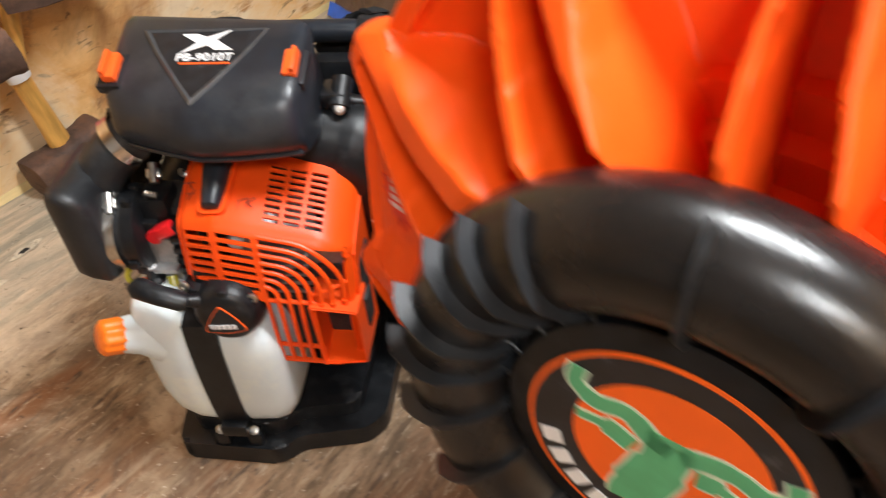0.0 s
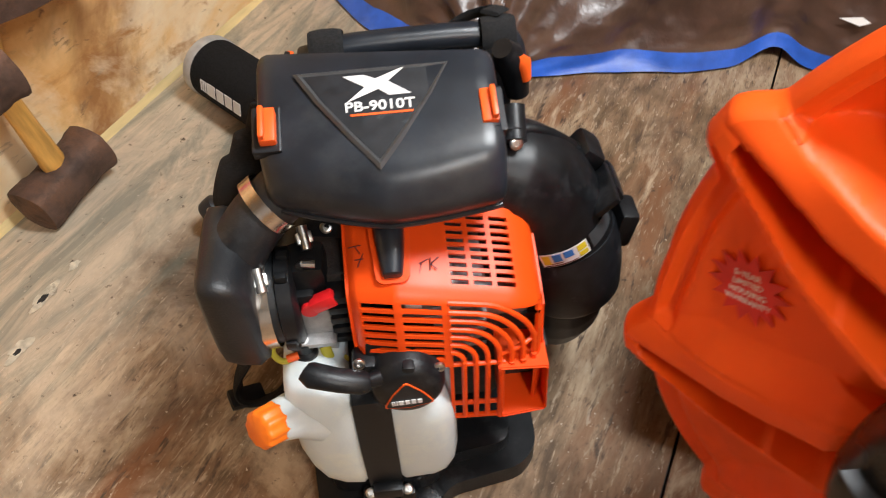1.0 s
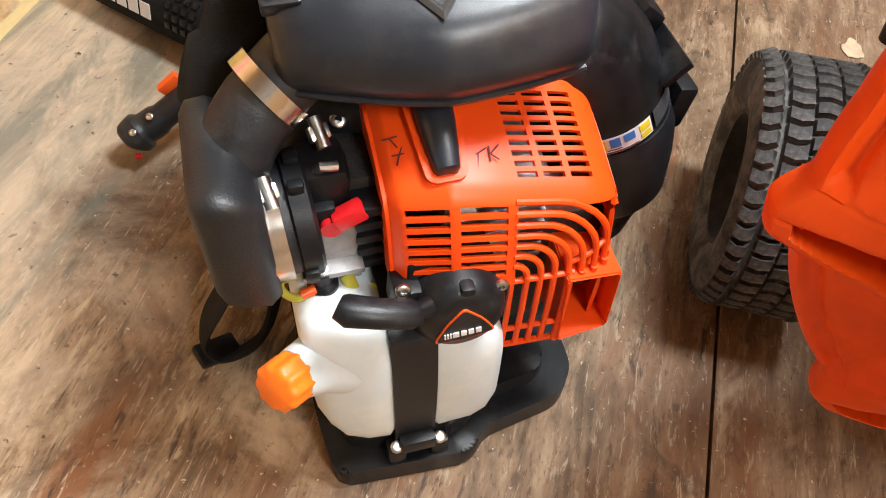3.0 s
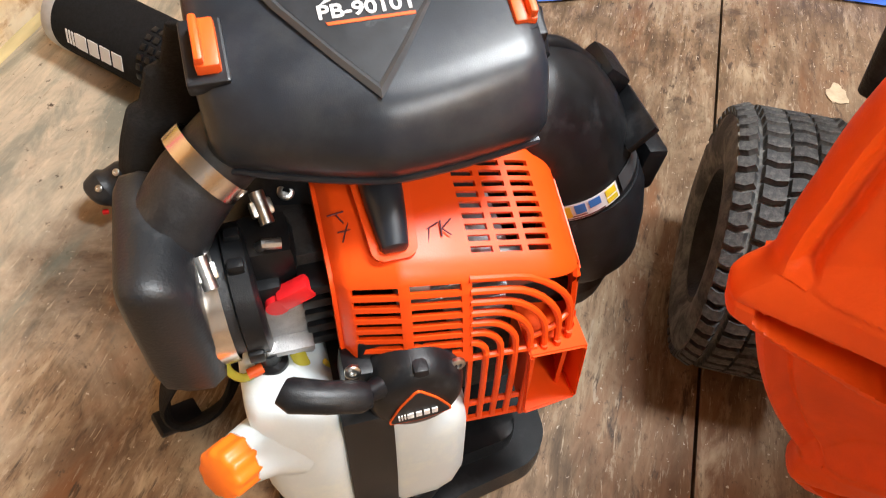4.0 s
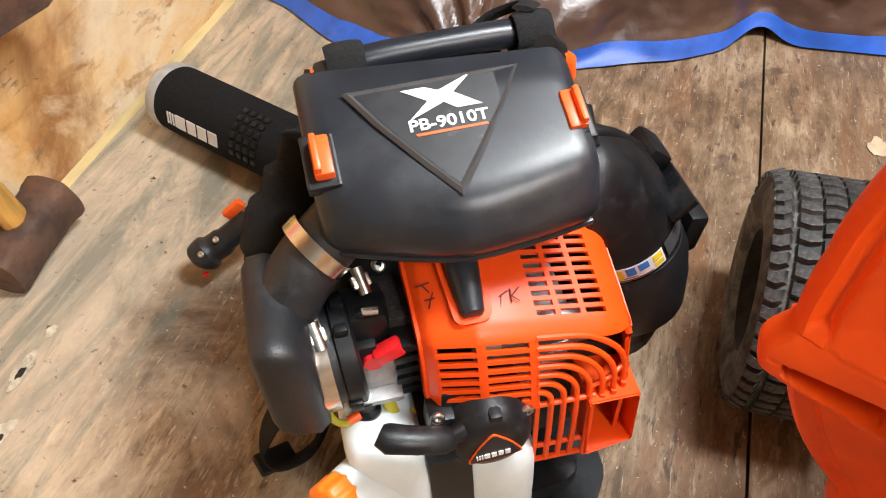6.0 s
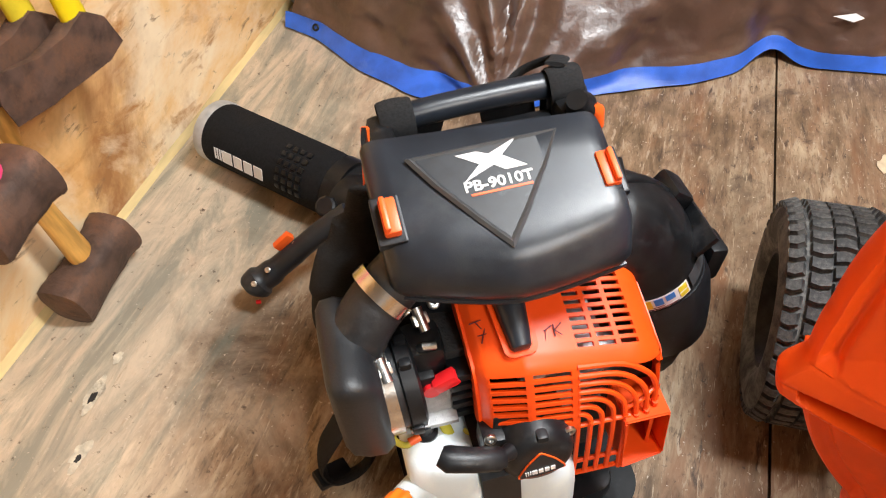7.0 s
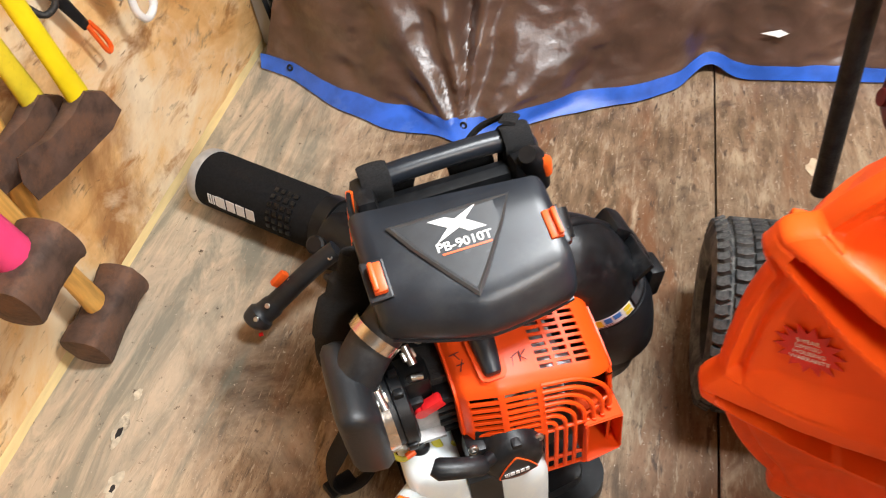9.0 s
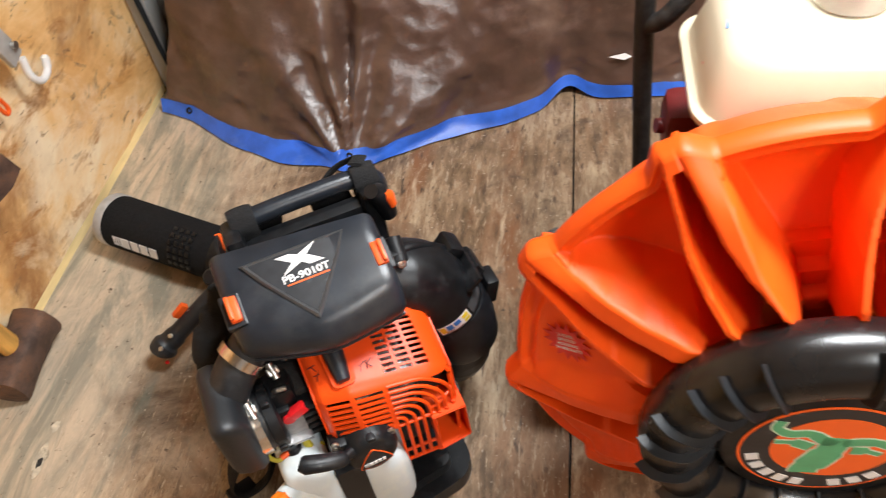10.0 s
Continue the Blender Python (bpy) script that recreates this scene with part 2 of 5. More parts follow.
M["silver_paint"] = mat("dull_silver_ring", (0.5, 0.49, 0.47), 0.5, metal=0.4, bump=0.1)
M["trim_wood"] = mat("pale_split_wood_edge", (0.72, 0.55, 0.26), 0.7, vary=0.25, scale=25, bump=0.5, stretch=(1, 0.15, 1))
M["lamp"] = mat("lamp_diffuser", (0.9, 0.9, 0.88), 0.5, bump=0, emit=((1.0, 0.96, 0.9), 3.0))


# ---- mesh helpers ----
FRAME_OF = {}


def thing(name, base, label, category, group="", frame_m=None, kind=""):
    """An Empty at the thing's base; base is in the coordinates of frame_m."""
    fm = frame_m or Matrix.Identity(4)
    e = new(name)
    e.empty_display_size = 0.05
    e.matrix_world = fm @ Matrix.Translation(base)
    FRAME_OF[e] = Matrix.Translation(base).inverted()
    return tagged(e, label, category, group, kind)


def part(name, bm, material, parent, label="", smooth=40, kind=""):
    me = bpy.data.meshes.new(name)
    bmesh.ops.recalc_face_normals(bm, faces=bm.faces)
    for f in bm.faces:
        f.smooth = smooth > 0
    if smooth > 0:
        for e in bm.edges:
            e.smooth = len(e.link_faces) == 2 and e.calc_face_angle(0) < radians(smooth)
    bm.to_mesh(me)
    bm.free()
    me.materials.append(material)
    ob = new(name, me)
    if parent is not None:
        ob.parent = parent
        if parent in FRAME_OF:
            ob.matrix_parent_inverse = FRAME_OF[parent]
    if label or kind:
        tagged(ob, label, kind=kind)
    return ob


def alone(name, bm, material, frame_m, label, category="", group="", kind="", smooth=40):
    """A thing or a piece of the setting that is one mesh."""
    ob = part(name, bm, material, None, smooth=smooth)
    ob.matrix_world = frame_m or Matrix.Identity(4)
    return tagged(ob, label, category, group, kind)


def merge(*bms):
    out = bms[0]
    for b in bms[1:]:
        me = bpy.data.meshes.new("join")
        b.to_mesh(me)
        b.free()
        out.from_mesh(me)
        bpy.data.meshes.remove(me)
    return out


def moved(bm, m):
    bm.transform(m)
    return bm


def box(c, s, bevel=0.0, m=None, seg=2):
    bm = bmesh.new()
    bmesh.ops.create_cube(bm, size=1)
    bm.transform(Matrix.Diagonal((*s, 1)))
    if bevel:
        bmesh.ops.bevel(bm, geom=list(bm.edges), offset=min(bevel, min(s) * 0.48), segments=seg, profile=0.6, affect="EDGES")
    if m is not None:
        bm.transform(m)
    bm.transform(Matrix.Translation(c))
    return bm


def sweep(pts, radii, seg=16, flat=1.0, up=None, cap=True):
    """A tube along points; radii is one number or one for each point; flat squashes it across its second axis."""
    P = [Vector(p) for p in pts]
    n = len(P)
    R = [radii] * n if isinstance(radii, (int, float)) else list(radii)
    bm = bmesh.new()
    rings, side = [], None
    for i in range(n):
        d = (P[min(i + 1, n - 1)] - P[max(i - 1, 0)]).normalized()
        if side is None:
            ref = Vector(up) if up else (Vector((0, 0, 1)) if abs(d.z) < 0.9 else Vector((1, 0, 0)))
            side = d.cross(ref).normalized()
        else:
            side = (side - d * side.dot(d)).normalized()
        top = side.cross(d)
        rings.append([bm.verts.new(P[i] + (side * math.cos(a) + top * math.sin(a) * flat) * R[i])
                      for a in (2 * math.pi * k / seg for k in range(seg))])
    for a, b in zip(rings, rings[1:]):
        for k in range(seg):
            bm.faces.new((a[k], a[(k + 1) % seg], b[(k + 1) % seg], b[k]))
    if cap:
        bm.faces.new(rings[0][::-1])
        bm.faces.new(rings[-1])
    return bm


def curve_pts(ctrl, n=16):
    """Catmull-Rom through the control points."""
    C = [Vector(c) for c in ctrl]
    C = [C[0] * 2 - C[1]] + C + [C[-1] * 2 - C[-2]]
    out = []
    for i in range(1, len(C) - 2):
        for k in range(n):
            t = k / n
            a, b, c, d = C[i - 1], C[i], C[i + 1], C[i + 2]
            out.append(0.5 * ((2 * b) + (c - a) * t + (2 * a - 5 * b + 4 * c - d) * t * t + (3 * b - a - 3 * c + d) * t ** 3))
    return out + [C[-2]]


def rod(p0, p1, r0, r1=None, seg=20):
    return sweep([p0, p1], [r0, r0 if r1 is None else r1], seg)


def revolve(profile, m, seg=64, close=False):
    """Profile of (radius, height) turned about local z, then placed by m."""
    bm = bmesh.new()
    rings = [[bm.verts.new((r * math.cos(2 * math.pi * k / seg), r * math.sin(2 * math.pi * k / seg), h)) for k in range(seg)] for r, h in profile]
    pairs = list(zip(rings, rings[1:])) + ([(rings[-1], rings[0])] if close else [])
    for a, b in pairs:
        for k in range(seg):
            bm.faces.new((a[k], a[(k + 1) % seg], b[(k + 1) % seg], b[k]))
    bmesh.ops.remove_doubles(bm, verts=bm.verts, dist=1e-5)
    bm.transform(m)
    return bm


def prism(poly, depth, m=None, bevel=0.0):
    """A polygon in local xy, raised by depth along z."""
    bm = bmesh.new()
    lo = [bm.verts.new((x, y, 0)) for x, y in poly]
    hi = [bm.verts.new((x, y, depth)) for x, y in poly]
    n = len(poly)
    bm.faces.new(lo[::-1])
    bm.faces.new(hi)
    for k in range(n):
        bm.faces.new((lo[k], lo[(k + 1) % n], hi[(k + 1) % n], hi[k]))
    if bevel:
        bmesh.ops.bevel(bm, geom=list(bm.edges), offset=bevel, segments=2, profile=0.6, affect="EDGES")
    if m is not None:
        bm.transform(m)
    return bm


def loft(sections):
    """Closed rings of equal length, capped at both ends."""
    bm = bmesh.new()
    rings = [[bm.verts.new(p) for p in s] for s in sections]
    n = len(rings[0])
    for a, b in zip(rings, rings[1:]):
        for k in range(n):
            bm.faces.new((a[k], a[(k + 1) % n], b[(k + 1) % n], b[k]))
    bm.faces.new(rings[0][::-1])
    bm.faces.new(rings[-1])
    return bm


def sheet(fn, us, vs, hole=None, thick=0.003):
    """A sheet fn(u, v) over the breaks us and vs, open where hole(u, v) is true, with a real thickness."""
    bm = bmesh.new()
    grid = [[bm.verts.new(fn(u, v)) for v in vs] for u in us]
    for i in range(len(us) - 1):
        for j in range(len(vs) - 1):
            if hole and hole((us[i] + us[i + 1]) / 2, (vs[j] + vs[j + 1]) / 2):
                continue
            bm.faces.new((grid[i][j], grid[i + 1][j], grid[i + 1][j + 1], grid[i][j + 1]))
    loose = [v for v in bm.verts if not v.link_faces]
    bmesh.ops.delete(bm, geom=loose, context="VERTS")
    if thick:
        bm.normal_update()
        front = list(bm.faces)
        edges = [e for e in bm.edges if e.is_boundary]
        twin = {v: bm.verts.new(v.co - v.normal * thick) for v in list(bm.verts)}
        rims = [(e.verts[0], e.verts[1]) for e in edges]
        for f in front:
            bm.faces.new([twin[v] for v in reversed(f.verts)])
        for a, c in rims:
            bm.faces.new((a, c, twin[c], twin[a]))
    return bm


def spread(a, b, n):
    return [a + (b - a) * k / n for k in range(n + 1)]


def axes(origin, x, z):
    """A pose whose local x and z point along x and z."""
    z = Vector(z).normalized()
    x = Vector(x)
    x = (x - z * x.dot(z)).normalized()
    y = z.cross(x)
    return Matrix(((x.x, y.x, z.x, origin[0]), (x.y, y.y, z.y, origin[1]), (x.z, y.z, z.z, origin[2]), (0, 0, 0, 1)))


def letters(text, height, m, thick=0.0006, shear=0.0, bold=0.0):
    cu = bpy.data.curves.new("letters", "FONT")
    cu.body, cu.size, cu.extrude, cu.shear, cu.offset = text, height * 1.4, thick, shear, bold
    cu.align_x, cu.align_y = "CENTER", "CENTER"
    ob = bpy.data.objects.new("letters", cu)
    scene.collection.objects.link(ob)
    me = ob.to_mesh()
    bm = bmesh.new()
    bm.from_mesh(me)
    ob.to_mesh_clear()
    bpy.data.objects.remove(ob)
    bpy.data.curves.remove(cu)
    bm.transform(m)
    return bm


def screw(p, normal, r, parent, name="screw"):
    m = axes(p, (1, 0.3, 0.2), normal)
    bm = revolve([(0, 0.0), (r, 0.0), (r, r * 0.45), (r * 0.8, r * 0.6), (r * 0.45, r * 0.6), (r * 0.4, r * 0.25), (0, r * 0.25)], m, 16)
    return part(name, bm, M["screw"], parent)


# ---- the trailer ----
WALL_X, SEAM_X, RIGHT_X, BACK_Y, FRONT_Y, TOP_Z = -1.375, -0.212, 1.05, 1.80, -2.3, 2.1


def floor_sheet(name, x0, x1, material, label):
    us, vs = spread(x0, x1, 24), spread(FRONT_Y, BACK_Y, 60)
    def f(u, v):
        return (u, v, 0.0012 * noise.noise((u * 6, v * 6, 2.0)) - 0.0012)
    bm = sheet(f, us, vs, thick=0)
    edge = [e for e in bm.edges if e.is_boundary]
    r = bmesh.ops.extrude_edge_only(bm, edges=edge)
    bmesh.ops.translate(bm, verts=[g for g in r["geom"] if isinstance(g, bmesh.types.BMVert)], vec=(0, 0, -0.018))
    return alone(name, bm, material, T2W, label, kind="structure")


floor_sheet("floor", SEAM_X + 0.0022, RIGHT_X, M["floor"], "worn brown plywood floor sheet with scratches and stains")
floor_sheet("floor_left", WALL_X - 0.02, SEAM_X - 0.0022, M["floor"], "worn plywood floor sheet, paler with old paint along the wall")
alone("subfloor", box(((WALL_X + RIGHT_X) / 2, (FRONT_Y + BACK_Y) / 2, -0.04), (RIGHT_X - WALL_X + 0.2, BACK_Y - FRONT_Y + 0.2, 0.03)), M["engine_dark"], T2W,
      "dark subfloor under the plywood sheets", kind="structure", smooth=0)
alone("wall_left", box((WALL_X - 0.01, (FRONT_Y + BACK_Y) / 2, TOP_Z / 2), (0.02, BACK_Y - FRONT_Y, TOP_Z)), M["wall"], T2W,
      "blotchy unseen orange-brown plywood side wall added to close the trailer", kind="structure", smooth=0)
# out of view: added to enclose the space and bounce warm light
alone("unseen_wall_right", box((RIGHT_X + 0.01, (FRONT_Y + BACK_Y) / 2, TOP_Z / 2), (0.02, BACK_Y - FRONT_Y, TOP_Z)), M["wall"], T2W,
      "unseen orange-brown plywood side wall added to close the trailer", kind="structure", smooth=0)
alone("wall_back", box(((WALL_X + RIGHT_X) / 2, BACK_Y + 0.012, TOP_Z / 2), (RIGHT_X - WALL_X + 0.04, 0.02, TOP_Z)), M["white_paint"], T2W,
      "pale end wall behind the tarp", kind="structure", smooth=0)
# out of view: added end closure that keeps outside light out
alone("unseen_wall_front", box(((WALL_X + RIGHT_X) / 2, FRONT_Y - 0.012, TOP_Z / 2), (RIGHT_X - WALL_X + 0.04, 0.02, TOP_Z)), M["white_paint"], T2W,
      "unseen pale end wall added to close the trailer", kind="structure", smooth=0)
# out of view: added cover whose grey tone sets the bounced fill
alone("ceiling", box(((WALL_X + RIGHT_X) / 2, (FRONT_Y + BACK_Y) / 2, TOP_Z + 0.012), (RIGHT_X - WALL_X + 0.04, BACK_Y - FRONT_Y + 0.04, 0.02)), M["white_paint"], T2W,
      "unseen grey-white ceiling added to close the trailer", kind="structure", smooth=0)


def wall_trim():
    us, bm = spread(FRONT_Y + 0.02, BACK_Y - 0.02, 90), bmesh.new()
    prev = None
    for y in us:
        w = 0.006 + 0.004 * noise.noise((y * 9, 1, 0)) + 0.003 * noise.noise((y * 40, 1, 0))
        h = 0.010 + 0.004 * noise.noise((y * 12, 5, 0))
        ring = [bm.verts.new(p) for p in ((WALL_X + 0.001, y, -0.001), (WALL_X + w + 0.004, y, -0.001), (WALL_X + w, y, h * 0.6), (WALL_X + 0.001, y, h + 0.004))]
        if prev:
            for k in range(4):
                bm.faces.new((prev[k], prev[(k + 1) % 4], ring[(k + 1) % 4], ring[k]))
        prev = ring
    alone("trim", bm, M["trim_wood"], T2W, "split pale wood edge along the foot of the wall", kind="structure", smooth=0)


wall_trim()
post = thing("corner_post", (-1.34, 1.735, 0), "grey-white wooden corner post beside the tarp edge", "post", frame_m=T2W)
part("post_body", box((-1.345, 1.75, 1.0), (0.05, 0.06, 2.0), 0.004), M["white_paint"], post)
part("corner_strap", sweep(curve_pts([(-1.335, 1.712, 0.34), (-1.325, 1.708, 0.16), (-1.315, 1.70, 0.05), (-1.335, 1.672, 0.012)], 6), 0.012, 8, 0.3), M["web"], post, "dark strap hanging by the post")
# unseen fittings for both lights; the second belongs to the added fill
for xx, yy, wx, wy in ((0.20, 0.84, 0.70, 0.32), (0.80, -0.60, 0.36, 0.56)):
    lamp = thing("key_and_fill_lamp", (xx, yy, 2.06), "unseen flat white ceiling fitting, the front one an added fill", "lamp", "ceiling lamps", T2W)
    part("housing", box((xx, yy, 2.078), (wx + 0.06, wy + 0.06, 0.03), 0.006), M["white_paint"], lamp)
    part("diffuser", box((xx, yy, 2.05), (wx + 0.02, wy + 0.02, 0.02), 0.006), M["lamp"], lamp)


# worn spots and pale marks on the floor
def blotch(name, x, y, rx, ry, material, label, seed, turn=0.0, z=0.0005):
    pts = []
    for k in range(28):
        a = 2 * math.pi * k / 28
        w = 1 + 0.5 * noise.noise((math.cos(a) * 1.6 + seed, math.sin(a) * 1.6, seed)) + 0.2 * noise.noise((math.cos(a) * 5 + seed, math.sin(a) * 5, 3))
        pts.append((rx * w * math.cos(a), ry * w * math.sin(a)))
    alone(name, prism(pts, 0.0006, pose(x, y, z, 0, 0, turn)), material, T2W, label, "floor mark", "marks on the floor", kind="stuff", smooth=0)


M["chip"] = mat("bare_pale_wood", (0.60, 0.47, 0.32), 0.7, vary=0.15, scale=60, bump=0.3)
M["spill"] = mat("dried_pale_paint", (0.62, 0.55, 0.42), 0.7, vary=0.25, scale=60, bump=0.4, second=(0.2, 0.15, 0.1), amount=0.4)
blotch("paint_chip", -0.020, 1.372, 0.016, 0.024, M["chip"], "bare pale chip in the plywood floor", 1.3)
for k, (x, y, rx, ry) in enumerate([(-1.197, 0.585, 0.013, 0.032), (-1.158, 0.490, 0.013, 0.024), (-1.20, 0.655, 0.007, 0.010)]):
    blotch("paint_spot", x, y, rx, ry, M["spill"], "dried pale paint spot on the plywood floor", 2.7 + k)
    if k < 2:
        blotch("wood_hole", x + 0.001, y - 0.006, rx * 0.35, ry * 0.3, M["engine_dark"], "dark splintered hole in the plywood floor", 9.7 + k, z=0.0012)


# ---- brown tarp ----
def lerp_curve(pts, x):
    for (x0, y0), (x1, y1) in zip(pts, pts[1:]):
        if x <= x1:
            t = (x - x0) / (x1 - x0)
            return y0 + (y1 - y0) * t
    return pts[-1][1]


FOOT = [(-1.335, 1.612), (-1.24, 1.575), (-1.10, 1.478), (-0.96, 1.408), (-0.85, 1.385), (-0.755, 1.374), (-0.66, 1.412), (-0.57, 1.462), (-0.48, 1.508), (-0.38, 1.553), (-0.29, 1.607),
        (-0.255, 1.665), (-0.22, 1.68), (-0.18, 1.66), (-0.15, 1.652), (0.06, 1.660), (0.5, 1.68), (1.04, 1.70)]
GROM = (-0.755, 0.02)


def tarp_point(x, z):
    foot = sum(lerp_curve(FOOT, min(max(x + d, -1.335), 1.04)) for d in (-0.016, -0.008, 0, 0.008, 0.016)) / 5
    top = 1.735 + 0.012 * math.sin(x * 9) + 0.01 * math.sin(x * 23 + 1)
    t = min(1.0, z / 0.62)
    ease = t ** 0.8
    y = foot + (top - foot) * ease
    dx, dz = x - GROM[0], z - GROM[1] + 0.03
    r, a = math.hypot(dx, dz), math.atan2(dz, dx)
    pull = math.exp(-((r - 0.16) / 0.26) ** 2)
    folds = math.sin(a * 7 + 1.1 * math.sin(a * 3.3)) * 0.55 + math.sin(a * 15 + 1.3 + 3 * r) * 0.20 + 0.5 * noise.noise((a * 4, r * 9, 3))
    y += 0.030 * pull * folds * min(1, r / 0.10)
    y += 0.065 * math.exp(-((a - 1.60) / 0.10) ** 2) * min(1, r / 0.2) * math.exp(-(z / 0.9) ** 2)
    crumple = 0.6 * noise.noise((x * 7, z * 6, 0.3)) + 0.4 * abs(noise.noise((x * 9, z * 11, 4))) + 0.14 * abs(noise.noise((x * 28, z * 34, 7))) + 0.34 * abs(noise.noise((x * 15 + z * 6, z * 13 - x * 5, 2)))
    y += 0.032 * crumple * min(1, z / 0.05)
    lift = 0.004 + (0.022 * math.exp(-((x + 0.225) / 0.04) ** 2))
    return (x, y, z + lift * max(0, 1 - z / 0.1))


def tarp_x(u, v):
    left = -1.33 + 0.34 * min(v, 0.5)
    return left + (u + 1.325) * (1.03 - left) / 2.355


tarp = thing("tarp", (-0.2, 1.7, 0), "brown crinkled tarp hanging to the floor with a blue hem", "tarp", frame_m=T2W)
tz = [0.029 + 0.72 * (k / 110) ** 1.15 for k in range(111)] + [0.9, 1.2, 1.6, 2.0]
part("tarp_cloth", sheet(lambda u, v: tarp_point(tarp_x(u, v), v), spread(-1.325, 1.03, 260), tz, thick=0.0012), M["tarp"], tarp, "brown crinkled plastic tarp cloth", smooth=60)


def hem_point(x, v):
    px, py, pz = tarp_point(x, v)
    return (px, py - 0.003, pz + 0.001)


part("hem", sheet(hem_point, spread(-1.335, 1.03, 240), spread(0.0, 0.033, 5), thick=0.0014), M["hem"], tarp, "bright blue tarp hem", smooth=60)
for gx in (-1.24, -0.755, 0.35):
    gp = hem_point(gx, 0.022)
    part("eyelet", revolve([(0.004, 0), (0.008, 0), (0.009, 0.0015), (0.007, 0.003), (0.004, 0.002)], axes((gp[0], gp[1] - 0.003, gp[2]), (1, 0, 0), (0, -0.85, 0.5)), 20, True), M["black"], tarp, "dark eyelet in the hem")
tp = tarp_point(-0.105, 0.115)
part("tear", prism([(-0.028, 0), (0.012, 0.009), (0.03, 0.001), (0.012, -0.008)], 0.0008, axes((tp[0], tp[1] - 0.012, tp[2]), (1, 0, 0), (0, -0.9, 0.35))), M["white"], tarp, "small white patch on the tarp")


# ---- tools on the side wall ----
def axe(x, y, z, lean, label, worn):
    """Axe hung head down: handle up along z, blade towards -y and down."""
    m = T2W @ pose(x, y, z, lean, 0, 0)
    e = new("axe")
    e.empty_display_size = 0.05
    e.matrix_world = m
    FRAME_OF[e] = Matrix.Identity(4)
    tagged(e, label, "axe", "axes on the wall")
    prof = [(0.010, -0.03, 0.016), (0.011, 0.0, 0.020), (0.013, 0.04, 0.023), (0.012, 0.10, 0.020), (0.011, 0.25, 0.018), (0.011, 0.5, 0.018), (0.011, 0.8, 0.018)]
    secs = []
    for w, h, d in prof:
        secs.append([(w * math.cos(a), d * math.sin(a) + 0.004 * math.sin(h * 6), h) for a in (2 * math.pi * k / 16 for k in range(16))])
    part("handle", loft(secs), worn, e, "yellow fibreglass handle")
    outline = [(0.004, 0.047), (0.040, 0.010), (0.050, -0.045), (0.008, -0.050), (-0.055, -0.037), (-0.115, -0.026), (-0.180, -0.006), (-0.181, 0.035), (-0.160, 0.070), (-0.105, 0.047), (-0.045, 0.040)]
    bm = bmesh.new()
    n, rings = len(outline), []
    for side in (-1, -0.55, 0.55, 1):
        ring = []
        for (py, pz) in outline:
            thick = 0.016 * max(0.10, min(1.0, (py + 0.185) / 0.16))
            inset = 0.94 if abs(side) == 1 else 1.0
            ring.append(bm.verts.new((side * thick, py * inset, pz * inset)))
        rings.append(ring)
    for a, b in zip(rings, rings[1:]):
        for k in range(n):
            bm.faces.new((a[k], a[(k + 1) % n], b[(k + 1) % n], b[k]))
    bm.faces.new(rings[0][::-1])
    bm.faces.new(rings[-1])
    part("axe_head", bm, M["rust"], e, "rusted steel axe head", smooth=30)
    part("wall_hook", sweep([(-0.005, 0.0, 0.60), (-0.07, 0.0, 0.58)], 0.005, 8), M["screw"], e)
    return e


M["yellow_worn"] = mat("dirty_yellow_fibreglass", (0.72, 0.58, 0.03), 0.5, vary=0.15, scale=22, bump=0.2, second=(0.22, 0.17, 0.06), amount=0.45)
axe(-1.262, 0.945, 0.400, 7, "yellow-handled axe with a rusted head hung on the plywood wall", M["yellow"])
axe(-1.310, 0.905, 0.420, 7, "scuffed yellow-handled axe with a rusted head against the wall", M["yellow_worn"])


